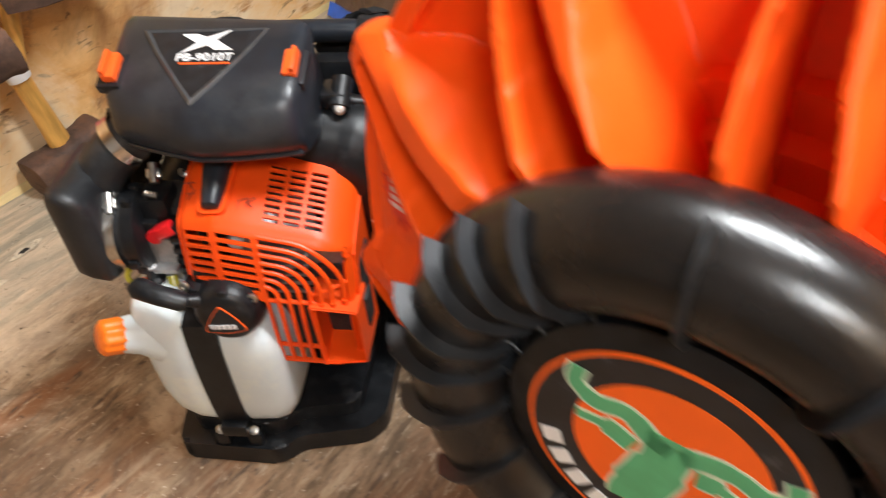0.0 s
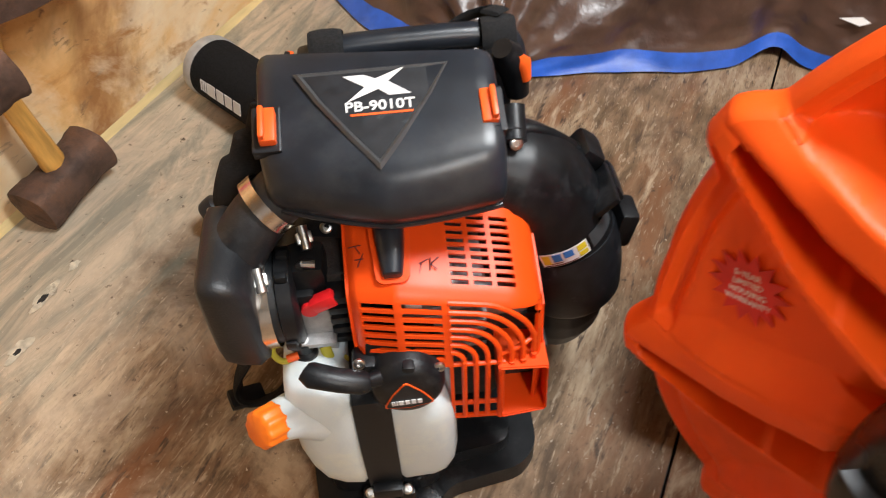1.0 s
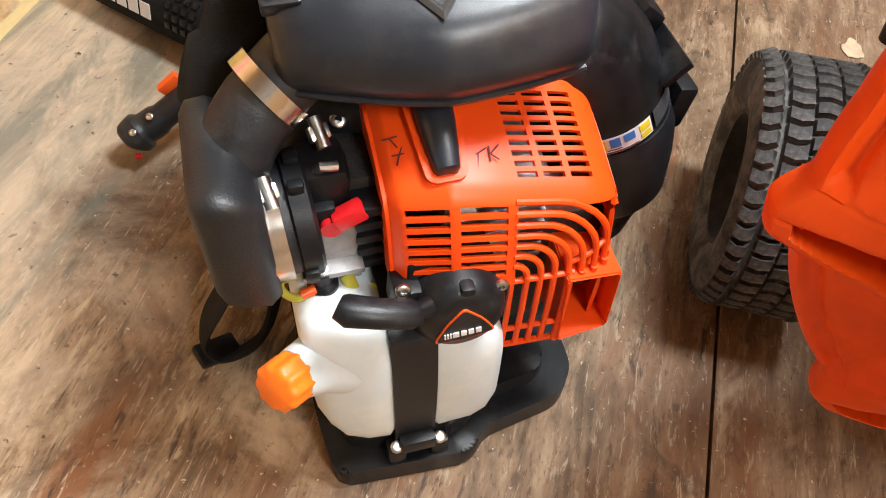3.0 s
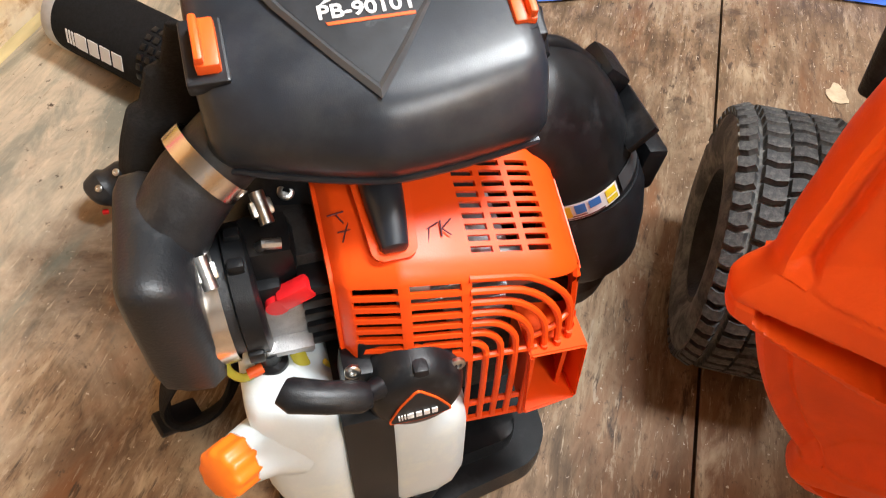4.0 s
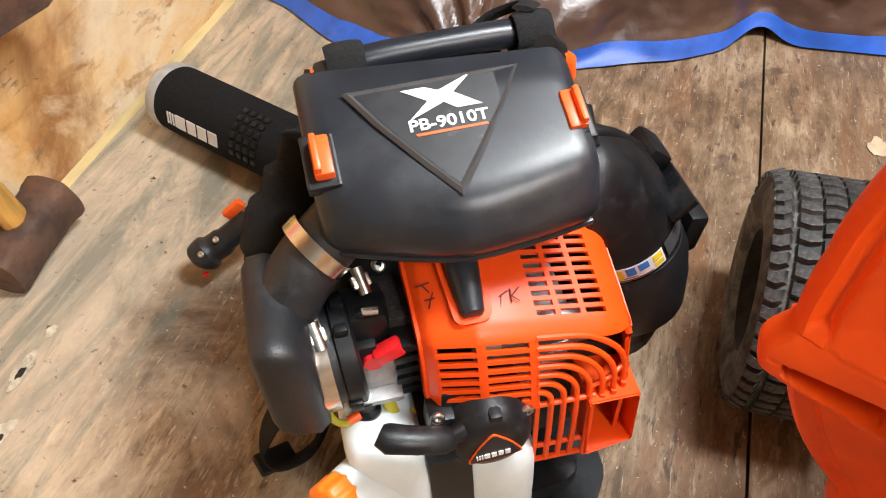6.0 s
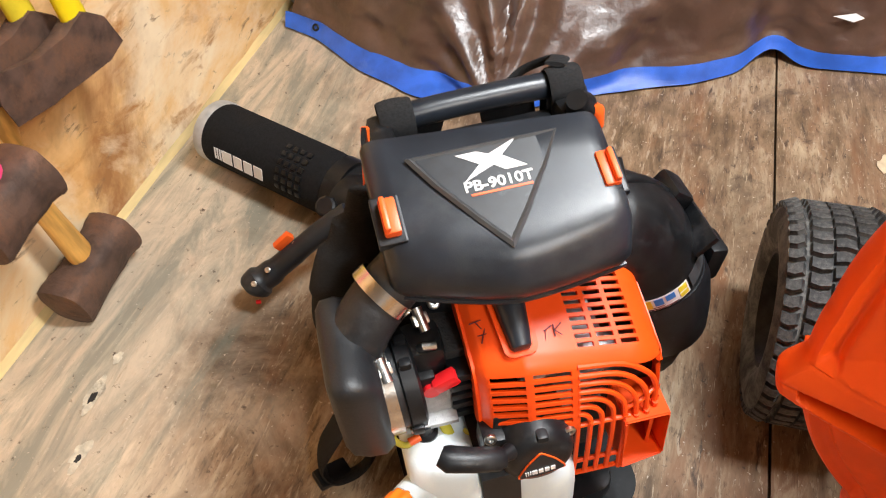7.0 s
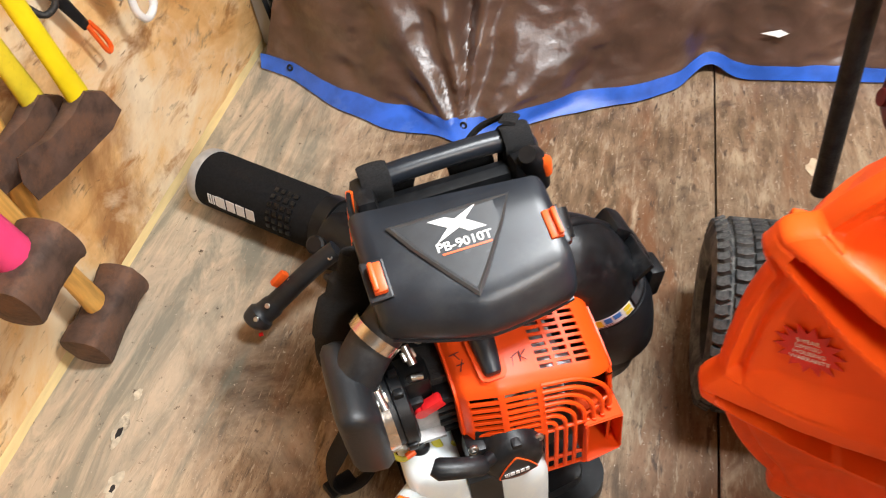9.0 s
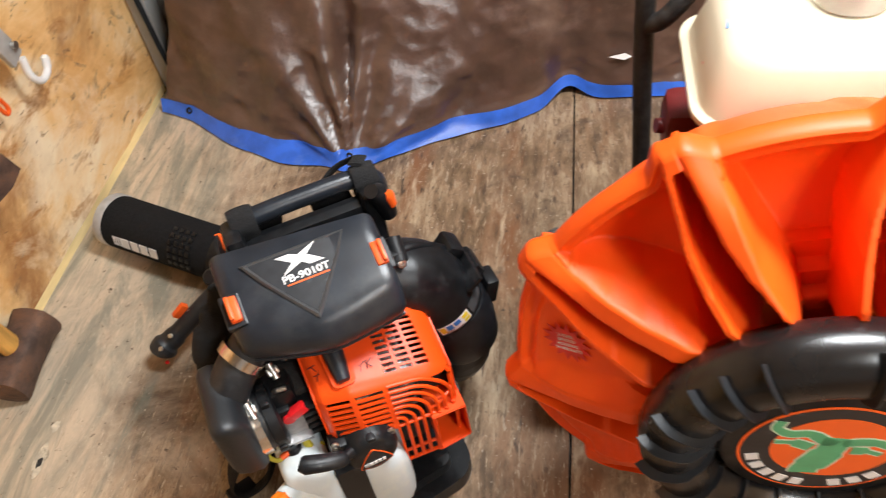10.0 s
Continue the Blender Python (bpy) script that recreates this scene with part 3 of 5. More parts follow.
def sledge(x, y, z, lean_y, lean_x, length, radius, handle_mat, handle_r, label, hlabel, band):
    m = T2W @ pose(x, y, z, lean_x, lean_y, 0)
    e = new("sledgehammer")
    e.empty_display_size = 0.05
    e.matrix_world = m
    FRAME_OF[e] = Matrix.Identity(4)
    tagged(e, label, "sledgehammer", "sledgehammers by the wall")
    secs = []
    for k in range(21):
        t = -1 + 2 * k / 20
        r = radius * (0.88 + 0.12 * abs(t) ** 1.8)
        if abs(t) > 0.88:
            r *= 1 - 0.75 * ((abs(t) - 0.88) / 0.12) ** 2
        ring = []
        for j in range(24):
            a = 2 * math.pi * j / 24
            w = 1 + 0.07 * noise.noise((t * 3, math.cos(a), math.sin(a) + x)) + 0.04 * noise.noise((t * 9, math.cos(a) * 3, math.sin(a) * 3 + x))
            sq = 1 / max(abs(math.cos(a)), abs(math.sin(a))) ** 0.35
            ring.append((r * w * sq * math.cos(a), t * length / 2, r * w * sq * math.sin(a)))
        secs.append(ring)
    part("hammer_head", loft(secs), M["rust"], e, "rusted forged hammer head", smooth=60)
    hs = []
    for h, s in ((-0.2, 0.9), (0.6, 1.12), (1.0, 1.2), (1.4, 1.15), (3, 1.0), (6, 0.95), (12, 0.95), (18, 1.0)):
        hs.append([(handle_r * s * 0.8 * math.cos(a), handle_r * s * 1.15 * math.sin(a), h * 0.045) for a in (2 * math.pi * k / 16 for k in range(16))])
    part("handle", loft(hs), handle_mat, e, hlabel)
    if band:
        part("tape_band", revolve([(handle_r * 1.27, 0.19), (handle_r * 1.3, 0.193), (handle_r * 1.3, 0.205), (handle_r * 1.27, 0.21)], Matrix.Diagonal((0.85, 1.05, 1, 1)), 20), M["white"], e, "white band round the handle")
    return e


sledge(-1.31, 0.782, 0.052, 0, 7, 0.185, 0.045, M["handle_wood"], 0.017, "rusted sledgehammer with a wooden handle standing by the wall", "varnished wooden handle", True)
sledge(-1.232, 0.662, 0.332, -4, 5, 0.145, 0.048, M["pink"], 0.024, "rusted sledgehammer with a faded pink handle hung on the wall", "faded pink handle", False)
lean = thing("garden_tool", (-1.335, 0.84, 0.2), "wooden tool handle leaning against the wall behind the hammers", "tool handle", frame_m=T2W)
part("handle", sweep([(-1.33, 0.775, 0.255), (-1.34, 0.83, 0.42), (-1.345, 0.88, 0.75)], [0.016, 0.017, 0.016], 14), M["handle_wood"], lean)
hook = thing("chain_hook", (-1.29, 1.24, 0.45), "white galvanised hook on a pulley hung on the wall", "hook", frame_m=T2W)
part("hook", sweep(curve_pts([(-1.31, 1.222, 0.455), (-1.31, 1.218, 0.415), (-1.31, 1.238, 0.388), (-1.31, 1.268, 0.392), (-1.31, 1.283, 0.42)], 6), [0.008] * 20 + [0.009] * 4 + [0.004], 10), M["white"], hook, "white hook")
part("pulley_plate", box((-1.315, 1.20, 0.50), (0.014, 0.045, 0.09), 0.005, pose(0, 0, 0, 18)), M["silver_paint"], hook, "grey pulley plate")
part("bolt", revolve([(0, 0), (0.008, 0), (0.008, 0.008), (0, 0.008)], axes((-1.306, 1.215, 0.49), (0, 1, 0), (1, 0, 0)), 12), M["screw"], hook)
part("eye_plate", box((-1.36, 1.18, 0.58), (0.02, 0.03, 0.1), 0.004), M["silver_paint"], hook)
snap = thing("hand_tool", (-1.33, 1.1, 0.5), "dark hand tool with an orange looped grip hung on the wall", "hand tool", frame_m=T2W)
part("grip_loop", sweep(curve_pts([(-1.335, 1.112, 0.452), (-1.335, 1.122, 0.415), (-1.335, 1.132, 0.385), (-1.335, 1.143, 0.392), (-1.335, 1.134, 0.425), (-1.335, 1.12, 0.455)], 6), 0.0045, 8), M["latch"], snap, "orange looped grip")
part("tool_body", sweep([(-1.34, 1.115, 0.45), (-1.345, 1.085, 0.53), (-1.35, 1.07, 0.66)], [0.010, 0.014, 0.013], 12, 0.6), M["black"], snap, "dark tool body")
hk2 = thing("coat_hook", (-1.35, 1.035, 0.53), "dark steel hook on the plywood wall", "hook", frame_m=T2W)
part("hook", sweep(curve_pts([(-1.37, 1.02, 0.58), (-1.345, 1.02, 0.545), (-1.33, 1.03, 0.525), (-1.32, 1.05, 0.53), (-1.32, 1.06, 0.545)], 5), 0.006, 10), M["engine_dark"], hk2)


# ---- backpack leaf blower ----
blower = thing("backpack_blower", (-0.17, 0.80, 0), "orange and black petrol backpack leaf blower standing on the plywood floor", "leaf blower")

# base tray with a raised rim
def rounded(pts, r, n=5):
    out, k = [], len(pts)
    for i in range(k):
        p, a, b = Vector(pts[i]), Vector(pts[i - 1]), Vector(pts[(i + 1) % k])
        u, w = (a - p).normalized(), (b - p).normalized()
        d = min(r, (a - p).length * 0.45, (b - p).length * 0.45)
        for j in range(n + 1):
            t = j / n
            out.append(tuple((p + u * d) * (1 - t) ** 2 + p * 2 * t * (1 - t) + (p + w * d) * t ** 2))
    return out


BASE = rounded([(-0.296, 0.690), (-0.288, 0.676), (-0.150, 0.668), (-0.130, 0.692), (-0.038, 0.708), (-0.014, 0.735), (-0.008, 0.93), (-0.06, 1.01), (-0.28, 1.01), (-0.31, 0.92), (-0.302, 0.74)], 0.02)
part("base", prism(BASE, 0.034, Matrix.Translation((0, 0, 0.001)), 0.006), M["black"], blower, "black plastic base tray")
part("base_step", prism(rounded([(-0.278, 0.70), (-0.155, 0.69), (-0.128, 0.72), (-0.05, 0.73), (-0.035, 0.92), (-0.28, 0.92)], 0.02), 0.028, Matrix.Translation((0, 0, 0.034)), 0.005), M["black"], blower)

# fuel tank: two swelling halves with a strap between
def tank_ring(x, y0, y1, z0, z1, n=32, p=0.42):
    ring = []
    for k in range(n):
        a = 2 * math.pi * k / n
        cy, cz = math.cos(a), math.sin(a)
        ring.append((x, (y0 + y1) / 2 + (y1 - y0) / 2 * math.copysign(abs(cy) ** p, cy), (z0 + z1) / 2 + (z1 - z0) / 2 * math.copysign(abs(cz) ** p, cz)))
    return ring


TK = [(-0.300, 0.715, 0.80, 0.150, 0.262), (-0.297, 0.700, 0.82, 0.125, 0.276), (-0.288, 0.690, 0.83, 0.098, 0.282), (-0.275, 0.684, 0.83, 0.074, 0.284), (-0.255, 0.680, 0.83, 0.064, 0.280),
      (-0.234, 0.679, 0.83, 0.062, 0.272), (-0.228, 0.684, 0.83, 0.064, 0.268), (-0.190, 0.684, 0.83, 0.064, 0.262), (-0.184, 0.679, 0.83, 0.062, 0.262), (-0.150, 0.680, 0.83, 0.064, 0.252),
      (-0.135, 0.684, 0.82, 0.070, 0.240), (-0.124, 0.692, 0.81, 0.085, 0.225), (-0.119, 0.705, 0.80, 0.105, 0.205)]
tank = part("fuel_tank", loft([tank_ring(*t) for t in TK]), M["tank"], blower, "translucent white fuel tank", smooth=60)
part("filler_neck", sweep([(-0.272, 0.710, 0.218), (-0.292, 0.699, 0.232), (-0.309, 0.688, 0.240)], [0.034, 0.026, 0.022], 24), M["tank"], tank)
CAPA = Vector((-0.66, -0.62, 0.42)).normalized()
capc = Vector((-0.309, 0.688, 0.240))
capm = axes(capc, (0, 0, 1), CAPA) @ Matrix.Scale(0.82, 4)
prof_cap = [(0, 0.032), (0.020, 0.032), (0.0235, 0.030), (0.0255, 0.027), (0.0262, 0.0), (0.022, -0.002), (0, -0.002)]
cap_bm = revolve(prof_cap, Matrix.Identity(4), 60)
for v in cap_bm.verts:
    rr = math.hypot(v.co.x, v.co.y)
    if rr > 0.022:
        a = math.atan2(v.co.y, v.co.x)
        s = 1 + 0.05 * math.cos(a * 10)
        v.co.x *= s
        v.co.y *= s
part("fuel_cap", moved(cap_bm, capm), M["cap"], tank, "bright orange ribbed fuel cap")
part("tank_strap", sheet(lambda u, v: (u, 0.6795 + 0.006 * ((v - 0.17) / 0.1) ** 2 if v < 0.262 else 0.6795 + (v - 0.262) * 2.2, min(v, 0.262 + (v - 0.262) * 0.4)), spread(-0.2285, -0.1885, 6), spread(0.060, 0.30, 24), thick=0.006),
     M["black"], blower, "black tank strap")
part("strap_foot", merge(box((-0.207, 0.682, 0.068), (0.036, 0.02, 0.022), 0.004), box((-0.229, 0.684, 0.045), (0.02, 0.02, 0.03), 0.006), box((-0.184, 0.684, 0.045), (0.02, 0.02, 0.03), 0.006)), M["black"], blower)
screw((-0.229, 0.681, 0.061), (0, -0.5, 0.86), 0.0065, blower)
screw((-0.184, 0.681, 0.061), (0, -0.5, 0.86), 0.0065, blower)
# vent grommet on the tank with its fuel line
part("tank_grommet", revolve([(0, 0), (0.013, 0), (0.013, 0.006), (0.009, 0.010), (0.009, 0.022), (0, 0.022)], pose(-0.272, 0.742, 0.279), 20), M["black"], tank)
part("vent_plug", revolve([(0, 0.0), (0.0062, 0.0), (0.0062, 0.004), (0, 0.005)], pose(-0.272, 0.742, 0.300), 16), M["white"], tank, "white vent plug")
part("fuel_line", sweep(curve_pts([(-0.281, 0.735, 0.286), (-0.296, 0.732, 0.284), (-0.306, 0.745, 0.29), (-0.29, 0.775, 0.30)], 6), 0.0035, 10), M["lime"], blower, "yellowed fuel line")
part("line_clip", sweep([(-0.279, 0.736, 0.286), (-0.291, 0.733, 0.285)], 0.0045, 10), M["latch"], blower, "orange hose clip")

# recoil starter
SC = Vector((-0.169, 0.70, 0.279))
sm = axes(SC, (1, 0, -0.10), (0, -1, 0.05))
st = part("starter_housing", revolve([(0, 0.022), (0.024, 0.022), (0.031, 0.020), (0.036, 0.015), (0.0395, 0.006), (0.041, -0.02), (0.042, -0.06), (0, -0.06)], sm, 48), M["black"], blower, "black recoil starter housing")
part("starter_ridge", moved(merge(box((0, 0.031, 0.006), (0.013, 0.016, 0.026), 0.004), box((-0.040, 0.010, -0.012), (0.03, 0.028, 0.03), 0.006), box((-0.006, 0.028, -0.026), (0.072, 0.028, 0.03), 0.004)), sm), M["black"], st)
TRI = [(x * 1.0, y * 1.0) for x, y in rounded([(0.0, 0.027), (0.020, 0.006), (0.034, -0.017), (0.0, -0.023), (-0.034, -0.019), (-0.020, 0.005)], 0.006, 4)]
BADGE = Matrix.Translation((0.0, -0.001, 0.0222)) @ pose(0, 0, 0, 0, 0, 8) @ Matrix.Diagonal((0.78, 0.86, 1, 1))
part("badge_rim", prism(TRI, 0.0016, sm @ BADGE), M["latch"], st, "orange badge outline")
part("badge", prism([(x * 0.93, y * 0.92) for x, y in TRI], 0.0018, sm @ BADGE @ Matrix.Translation((0, 0, 0.0004))), M["gloss_black"], st, "black triangular badge")
bars = bmesh.new()
for k in range(9):
    w = 0.0016 if k < 4 else 0.0058
    x = -0.0225 + (k * 0.0030 if k < 4 else 0.0120 + (k - 4) * 0.0080)
    if k < 8:
        bars = merge(bars, moved(box((x, -0.0, 0), (w, 0.0068, 0.0012)), Matrix.Identity(4)))
part("badge_mark", moved(bars, sm @ BADGE @ Matrix.Translation((0.001, -0.0090, 0.0028))), M["white"], st, "white bars on the badge", smooth=0)
screw((-0.214, 0.7005, 0.312), (0, -1, 0.3), 0.0062, blower)
screw((-0.135, 0.6950, 0.300), (0, -1, 0.1), 0.0062, blower)
# pull grip
GR = [(-0.266, 0.690, 0.324), (-0.260, 0.686, 0.322), (-0.235, 0.682, 0.314), (-0.212, 0.681, 0.307), (-0.206, 0.682, 0.305)]
part("starter_grip", sweep(GR, [0.010, 0.0135, 0.0125, 0.0125, 0.010], 18, 0.8, up=(0, 0, 1)), M["black"], blower, "black starter pull grip")
part("grip_collar", sweep([(-0.207, 0.683, 0.305), (-0.192, 0.692, 0.297)], [0.007, 0.010], 16), M["black"], blower)

# engine cover: slotted sheet over a bent profile
PROF = [(0.701, 0.186), (0.6995, 0.240), (0.7005, 0.297), (0.708, 0.345), (0.7135, 0.370), (0.718, 0.381), (0.7265, 0.389), (0.760, 0.4035), (0.800, 0.4180), (0.840, 0.4300)]
PL = [0.0]
for (a, b), (c2_, d2_) in zip(PROF, PROF[1:]):
    PL.append(PL[-1] + math.hypot(c2_ - a, d2_ - b))
V_START, V_BEND, V_TOP = PL[2], PL[5], PL[6]


def prof_at(v):
    for k in range(len(PL) - 1):
        if v <= PL[k + 1] + 1e-9:
            t = (v - PL[k]) / (PL[k + 1] - PL[k])
            y = PROF[k][0] + (PROF[k + 1][0] - PROF[k][0]) * t
            z = PROF[k][1] + (PROF[k + 1][1] - PROF[k][1]) * t
            d = Vector((0, PROF[k + 1][0] - PROF[k][0], PROF[k + 1][1] - PROF[k][1])).normalized()
            return y, z, d
    return PROF[-1][0], PROF[-1][1], Vector((0, 0.8, 0.6))


def cover_fn(u, v):
    y, z, d = prof_at(v)
    inward = Vector((0, d.z, -d.y))
    off = 0.0
    if u > -0.062:
        q = min(1.0, (u + 0.062) / 0.040)
        off = 0.034 * (1 - math.sqrt(max(0, 1 - q * q)))
    if u < -0.205:
        q = min(1.0, (-0.205 - u) / 0.012)
        off = 0.012 * (1 - math.sqrt(max(0, 1 - q * q)))
    p = Vector((u, y, z)) + inward * off
    fall = 0.24 * max(0, u + 0.165) + 0.12 * max(0, -0.172 - u)
    p.z -= fall * (1.0 if v > V_START else 0.35)
    if u < -0.172:
        p.y += 0.30 * (-0.172 - u)
    return p


slot_rows = [V_START + 0.012 + 0.0108 * k for k in range(7)]
top_rows = [V_TOP + 0.008 + 0.0087 * k for k in range(9)]
GRILLE_V1 = slot_rows[-1] + 0.0065
u_breaks = sorted(set([round(x, 5) for x in spread(-0.217, -0.172, 6) + [-0.206, -0.174, -0.166, -0.128, -0.124, -0.116, -0.099, -0.094, -0.076, -0.071, -0.052] + spread(-0.125, -0.062, 5) + spread(-0.062, -0.022, 10)]))
v_breaks = sorted(set([round(v, 5) for v in PL + slot_rows + [s + 0.0062 for s in slot_rows] + top_rows + [s + 0.0048 for s in top_rows] + [GRILLE_V1, PL[0] + 0.006, PL[2] - 0.01]]))


def cover_hole(u, v):
    if v < V_START and u < -0.124:
        return True
    for s in slot_rows:
        if s < v < s + 0.0062 and (-0.206 < u < -0.174 or -0.166 < u < -0.128):
            return True
    if -0.120 < u < -0.030 and PL[0] + 0.006 < v < GRILLE_V1:
        return True
    for s in top_rows:
        if s < v < s + 0.0048 and (-0.116 < u < -0.099 or -0.094 < u < -0.076 or -0.071 < u < -0.052):
            return True
    return False


u_breaks = sorted(set(u_breaks + [-0.120, -0.030]))
cover = part("engine_cover", sheet(cover_fn, u_breaks, v_breaks, cover_hole, 0.0035), M["orange"], blower, "orange slotted engine cover", smooth=38)
# curved grille bars
for k in range(7):
    zc = slot_rows[k] + 0.0085
    xe = -0.109 + 0.0124 * k
    low = PL[0] + 0.004 if k < 3 else PL[2] - 0.004
    r = 0.012 + 0.0065 * k
    path = [(-0.122, zc), (min(-0.114, xe - r), zc)]
    path += [(xe - r + r * math.sin(a), zc - r + r * math.cos(a)) for a in (math.pi / 2 * j / 7 for j in range(8))]
    path += [(xe, zc - r - 0.01)] + [(xe, q) for q in spread(zc - r - 0.012, low, 4) if q < zc - r - 0.011]
    pts = []
    for (u, v) in path:
        p = cover_fn(min(u, -0.0245), v)
        pts.append((p.x, p.y + 0.0015, p.z))
    part("grille_bar", sweep(pts, 0.0030, 8, up=(0, 1, 0)), M["orange"], cover)
part("grille_crossbar", merge(sweep([cover_fn(u, PL[2] - 0.006) + Vector((0, 0.003, 0)) for u in spread(-0.122, -0.066, 5)], 0.003, 8), sweep([cover_fn(u, PL[0] + 0.03) + Vector((0, 0.003, 0)) for u in spread(-0.122, -0.066, 5)], 0.003, 8),
                             sweep([cover_fn(-0.070, v) for v in spread(PL[0] + 0.002, PL[2], 5)], 0.0036, 8),
                             sweep([cover_fn(-0.070 + 0.012 * k, V_START + 0.02 + 0.006 * k) + Vector((0, 0.003, 0)) for k in range(5)], 0.0028, 8)), M["orange"], cover)
# protective frame round the muffler outlet
gm = [Vector((-0.074, 0.700, 0.284)), Vector((-0.020, 0.706, 0.270)), Vector((-0.017, 0.706, 0.182)), Vector((-0.070, 0.700, 0.184))]
gb = bmesh.new()
outer = [gb.verts.new(p + Vector((0, -0.006, 0))) for p in gm]
inner = [gb.verts.new(p * 0.92 + (sum(gm, Vector()) / 4) * 0.08 + Vector((0, -0.006, 0))) for p in gm]
backo = [gb.verts.new(p + Vector((0.002, 0.075, 0.004))) for p in gm]
backi = [gb.verts.new(p * 0.92 + (sum(gm, Vector()) / 4) * 0.08 + Vector((0, 0.075, 0.004))) for p in gm]
for k in range(4):
    j = (k + 1) % 4
    gb.faces.new((outer[k], outer[j], inner[j], inner[k]))
    gb.faces.new((outer[k], backo[k], backo[j], outer[j]))
    gb.faces.new((inner[k], inner[j], backi[j], backi[k]))
bmesh.ops.bevel(gb, geom=[e for e in gb.edges if len(e.link_faces) == 2], offset=0.0015, segments=2, affect="EDGES")
part("outlet_frame", gb, M["orange"], cover, smooth=50)
part("muffler", merge(box((-0.06, 0.775, 0.245), (0.085, 0.06, 0.12), 0.012), box((-0.028, 0.748, 0.235), (0.03, 0.03, 0.05), 0.006)), M["engine_dark"], blower, "dark muffler behind the grille")
part("heat_shield", box((-0.060, 0.765, 0.305), (0.05, 0.03, 0.05), 0.006), M["alu"], blower)
part("cylinder", rod((-0.14, 0.79, 0.25), (-0.14, 0.79, 0.36), 0.03), M["alu"], blower, "aluminium cylinder")
for k in range(8):
    part("cylinder_fin", box((-0.125, 0.788, 0.262 + 0.0135 * k), (0.09, 0.09, 0.005), 0.001), M["alu"], blower)
part("spark_plug", merge(rod((-0.155, 0.735, 0.345), (-0.155, 0.775, 0.35), 0.009), rod((-0.12, 0.742, 0.355), (-0.12, 0.775, 0.36), 0.008)), M["white"], blower, "pale spark plug")
# closing side walls of the cover
left_poly = [(p.y, p.z) for p in (cover_fn(-0.2165, v) for v in spread(V_START, PL[-1], 14))]
part("cover_side", prism(left_poly + [(0.82, 0.33), (0.79, 0.29), (0.74, 0.285)], 0.003, Matrix(((0, 0, 1, -0.2185), (1, 0, 0, 0), (0, 1, 0, 0), (0, 0, 0, 1)))), M["orange"], cover)
right_poly = [(p.y, p.z) for p in (cover_fn(-0.0225, v) for v in spread(PL[0], PL[-1] - 0.005, 18))]
part("cover_side", prism(right_poly + [(0.835, 0.36), (0.83, 0.27), (0.79, 0.19)], 0.003, Matrix(((0, 0, 1, -0.0240), (1, 0, 0, 0), (0, 1, 0, 0), (0, 0, 0, 1)))), M["orange"], cover)
screw(cover_fn(-0.232, V_TOP + 0.085) + Vector((-0.004, 0.0, -0.022)), (0, -0.6, 0.8), 0.0068, blower)
# knob recess and black knob
slope = Vector((0, 0.918, 0.397)).normalized()
nrm = Vector((0, -0.397, 0.918)).normalized()
kc = cover_fn(-0.171, V_TOP + 0.040)
km = axes(kc, slope, nrm) @ Matrix.Diagonal((0.86, 0.95, 1, 1))
part("knob_bezel", prism(rounded([(-0.040, -0.012), (-0.034, -0.017), (0.046, -0.023), (0.046, 0.023), (-0.034, 0.017), (-0.040, 0.012)], 0.01), 0.004, km @ Matrix.Translation((0, 0, -0.0005)), 0.0015), M["orange"], cover)
kn = [[(x, w * math.cos(a), h * max(0.0, math.sin(a)) ** 0.6 + 0.0005) for a in (math.pi * k / 12 for k in range(13))] for x, w, h in
      ((-0.034, 0.008, 0.006), (-0.031, 0.0105, 0.011), (-0.015, 0.0125, 0.014), (0.01, 0.0150, 0.0165), (0.034, 0.0165, 0.0175), (0.041, 0.0145, 0.015), (0.045, 0.010, 0.008))]
part("control_knob", moved(loft(kn), km @ Matrix.Translation((0, 0, 0.003))), M["cover_black"], cover, "black tapered knob")
# ink marks
def ink(pts, m):
    return merge(*[sweep([m @ Vector((*a, 0.0006)), m @ Vector((*b, 0.0006))], 0.0006, 6) for a, b in pts])


im = axes(cover_fn(-0.140, V_TOP + 0.020), (1, 0, 0), nrm)
part("ink_mark", ink([((-0.008, 0.006), (0.004, 0.011)), ((-0.003, 0.008), (-0.007, -0.008)), ((0.006, 0.012), (0.005, 0.0)), ((0.014, 0.012), (0.005, 0.005)), ((0.006, 0.006), (0.012, 0.0))], im), M["ink"], cover, "dark hand-drawn ink strokes")
im2 = axes(cover_fn(-0.202, V_TOP + 0.034), (0.9, 0.3, 0), nrm)
part("ink_mark", ink([((-0.007, 0.010), (0.005, 0.008)), ((-0.001, 0.009), (0.001, -0.0)), ((-0.006, -0.004), (0.006, -0.007)), ((0.004, -0.001), (-0.001, -0.006)), ((-0.001, -0.006), (-0.006, -0.012))], im2), M["ink"], cover, "dark hand-drawn ink strokes")

# fan housing behind the engine
fh = axes((-0.155, 0.845, 0.285), (1, 0, 0), (0, 1, 0))
part("fan_housing", revolve([(0, -0.03), (0.10, -0.03), (0.135, -0.015), (0.150, 0.01), (0.155, 0.05), (0.150, 0.09), (0.12, 0.105), (0, 0.105)], fh, 56), M["black"], blower, "black fan housing")
part("engine_block", merge(box((-0.13, 0.80, 0.22), (0.15, 0.10, 0.16), 0.02), box((-0.235, 0.80, 0.33), (0.05, 0.06, 0.08), 0.01), box((-0.22, 0.82, 0.26), (0.06, 0.06, 0.06), 0.01)), M["engine_dark"], blower, "dark engine block")

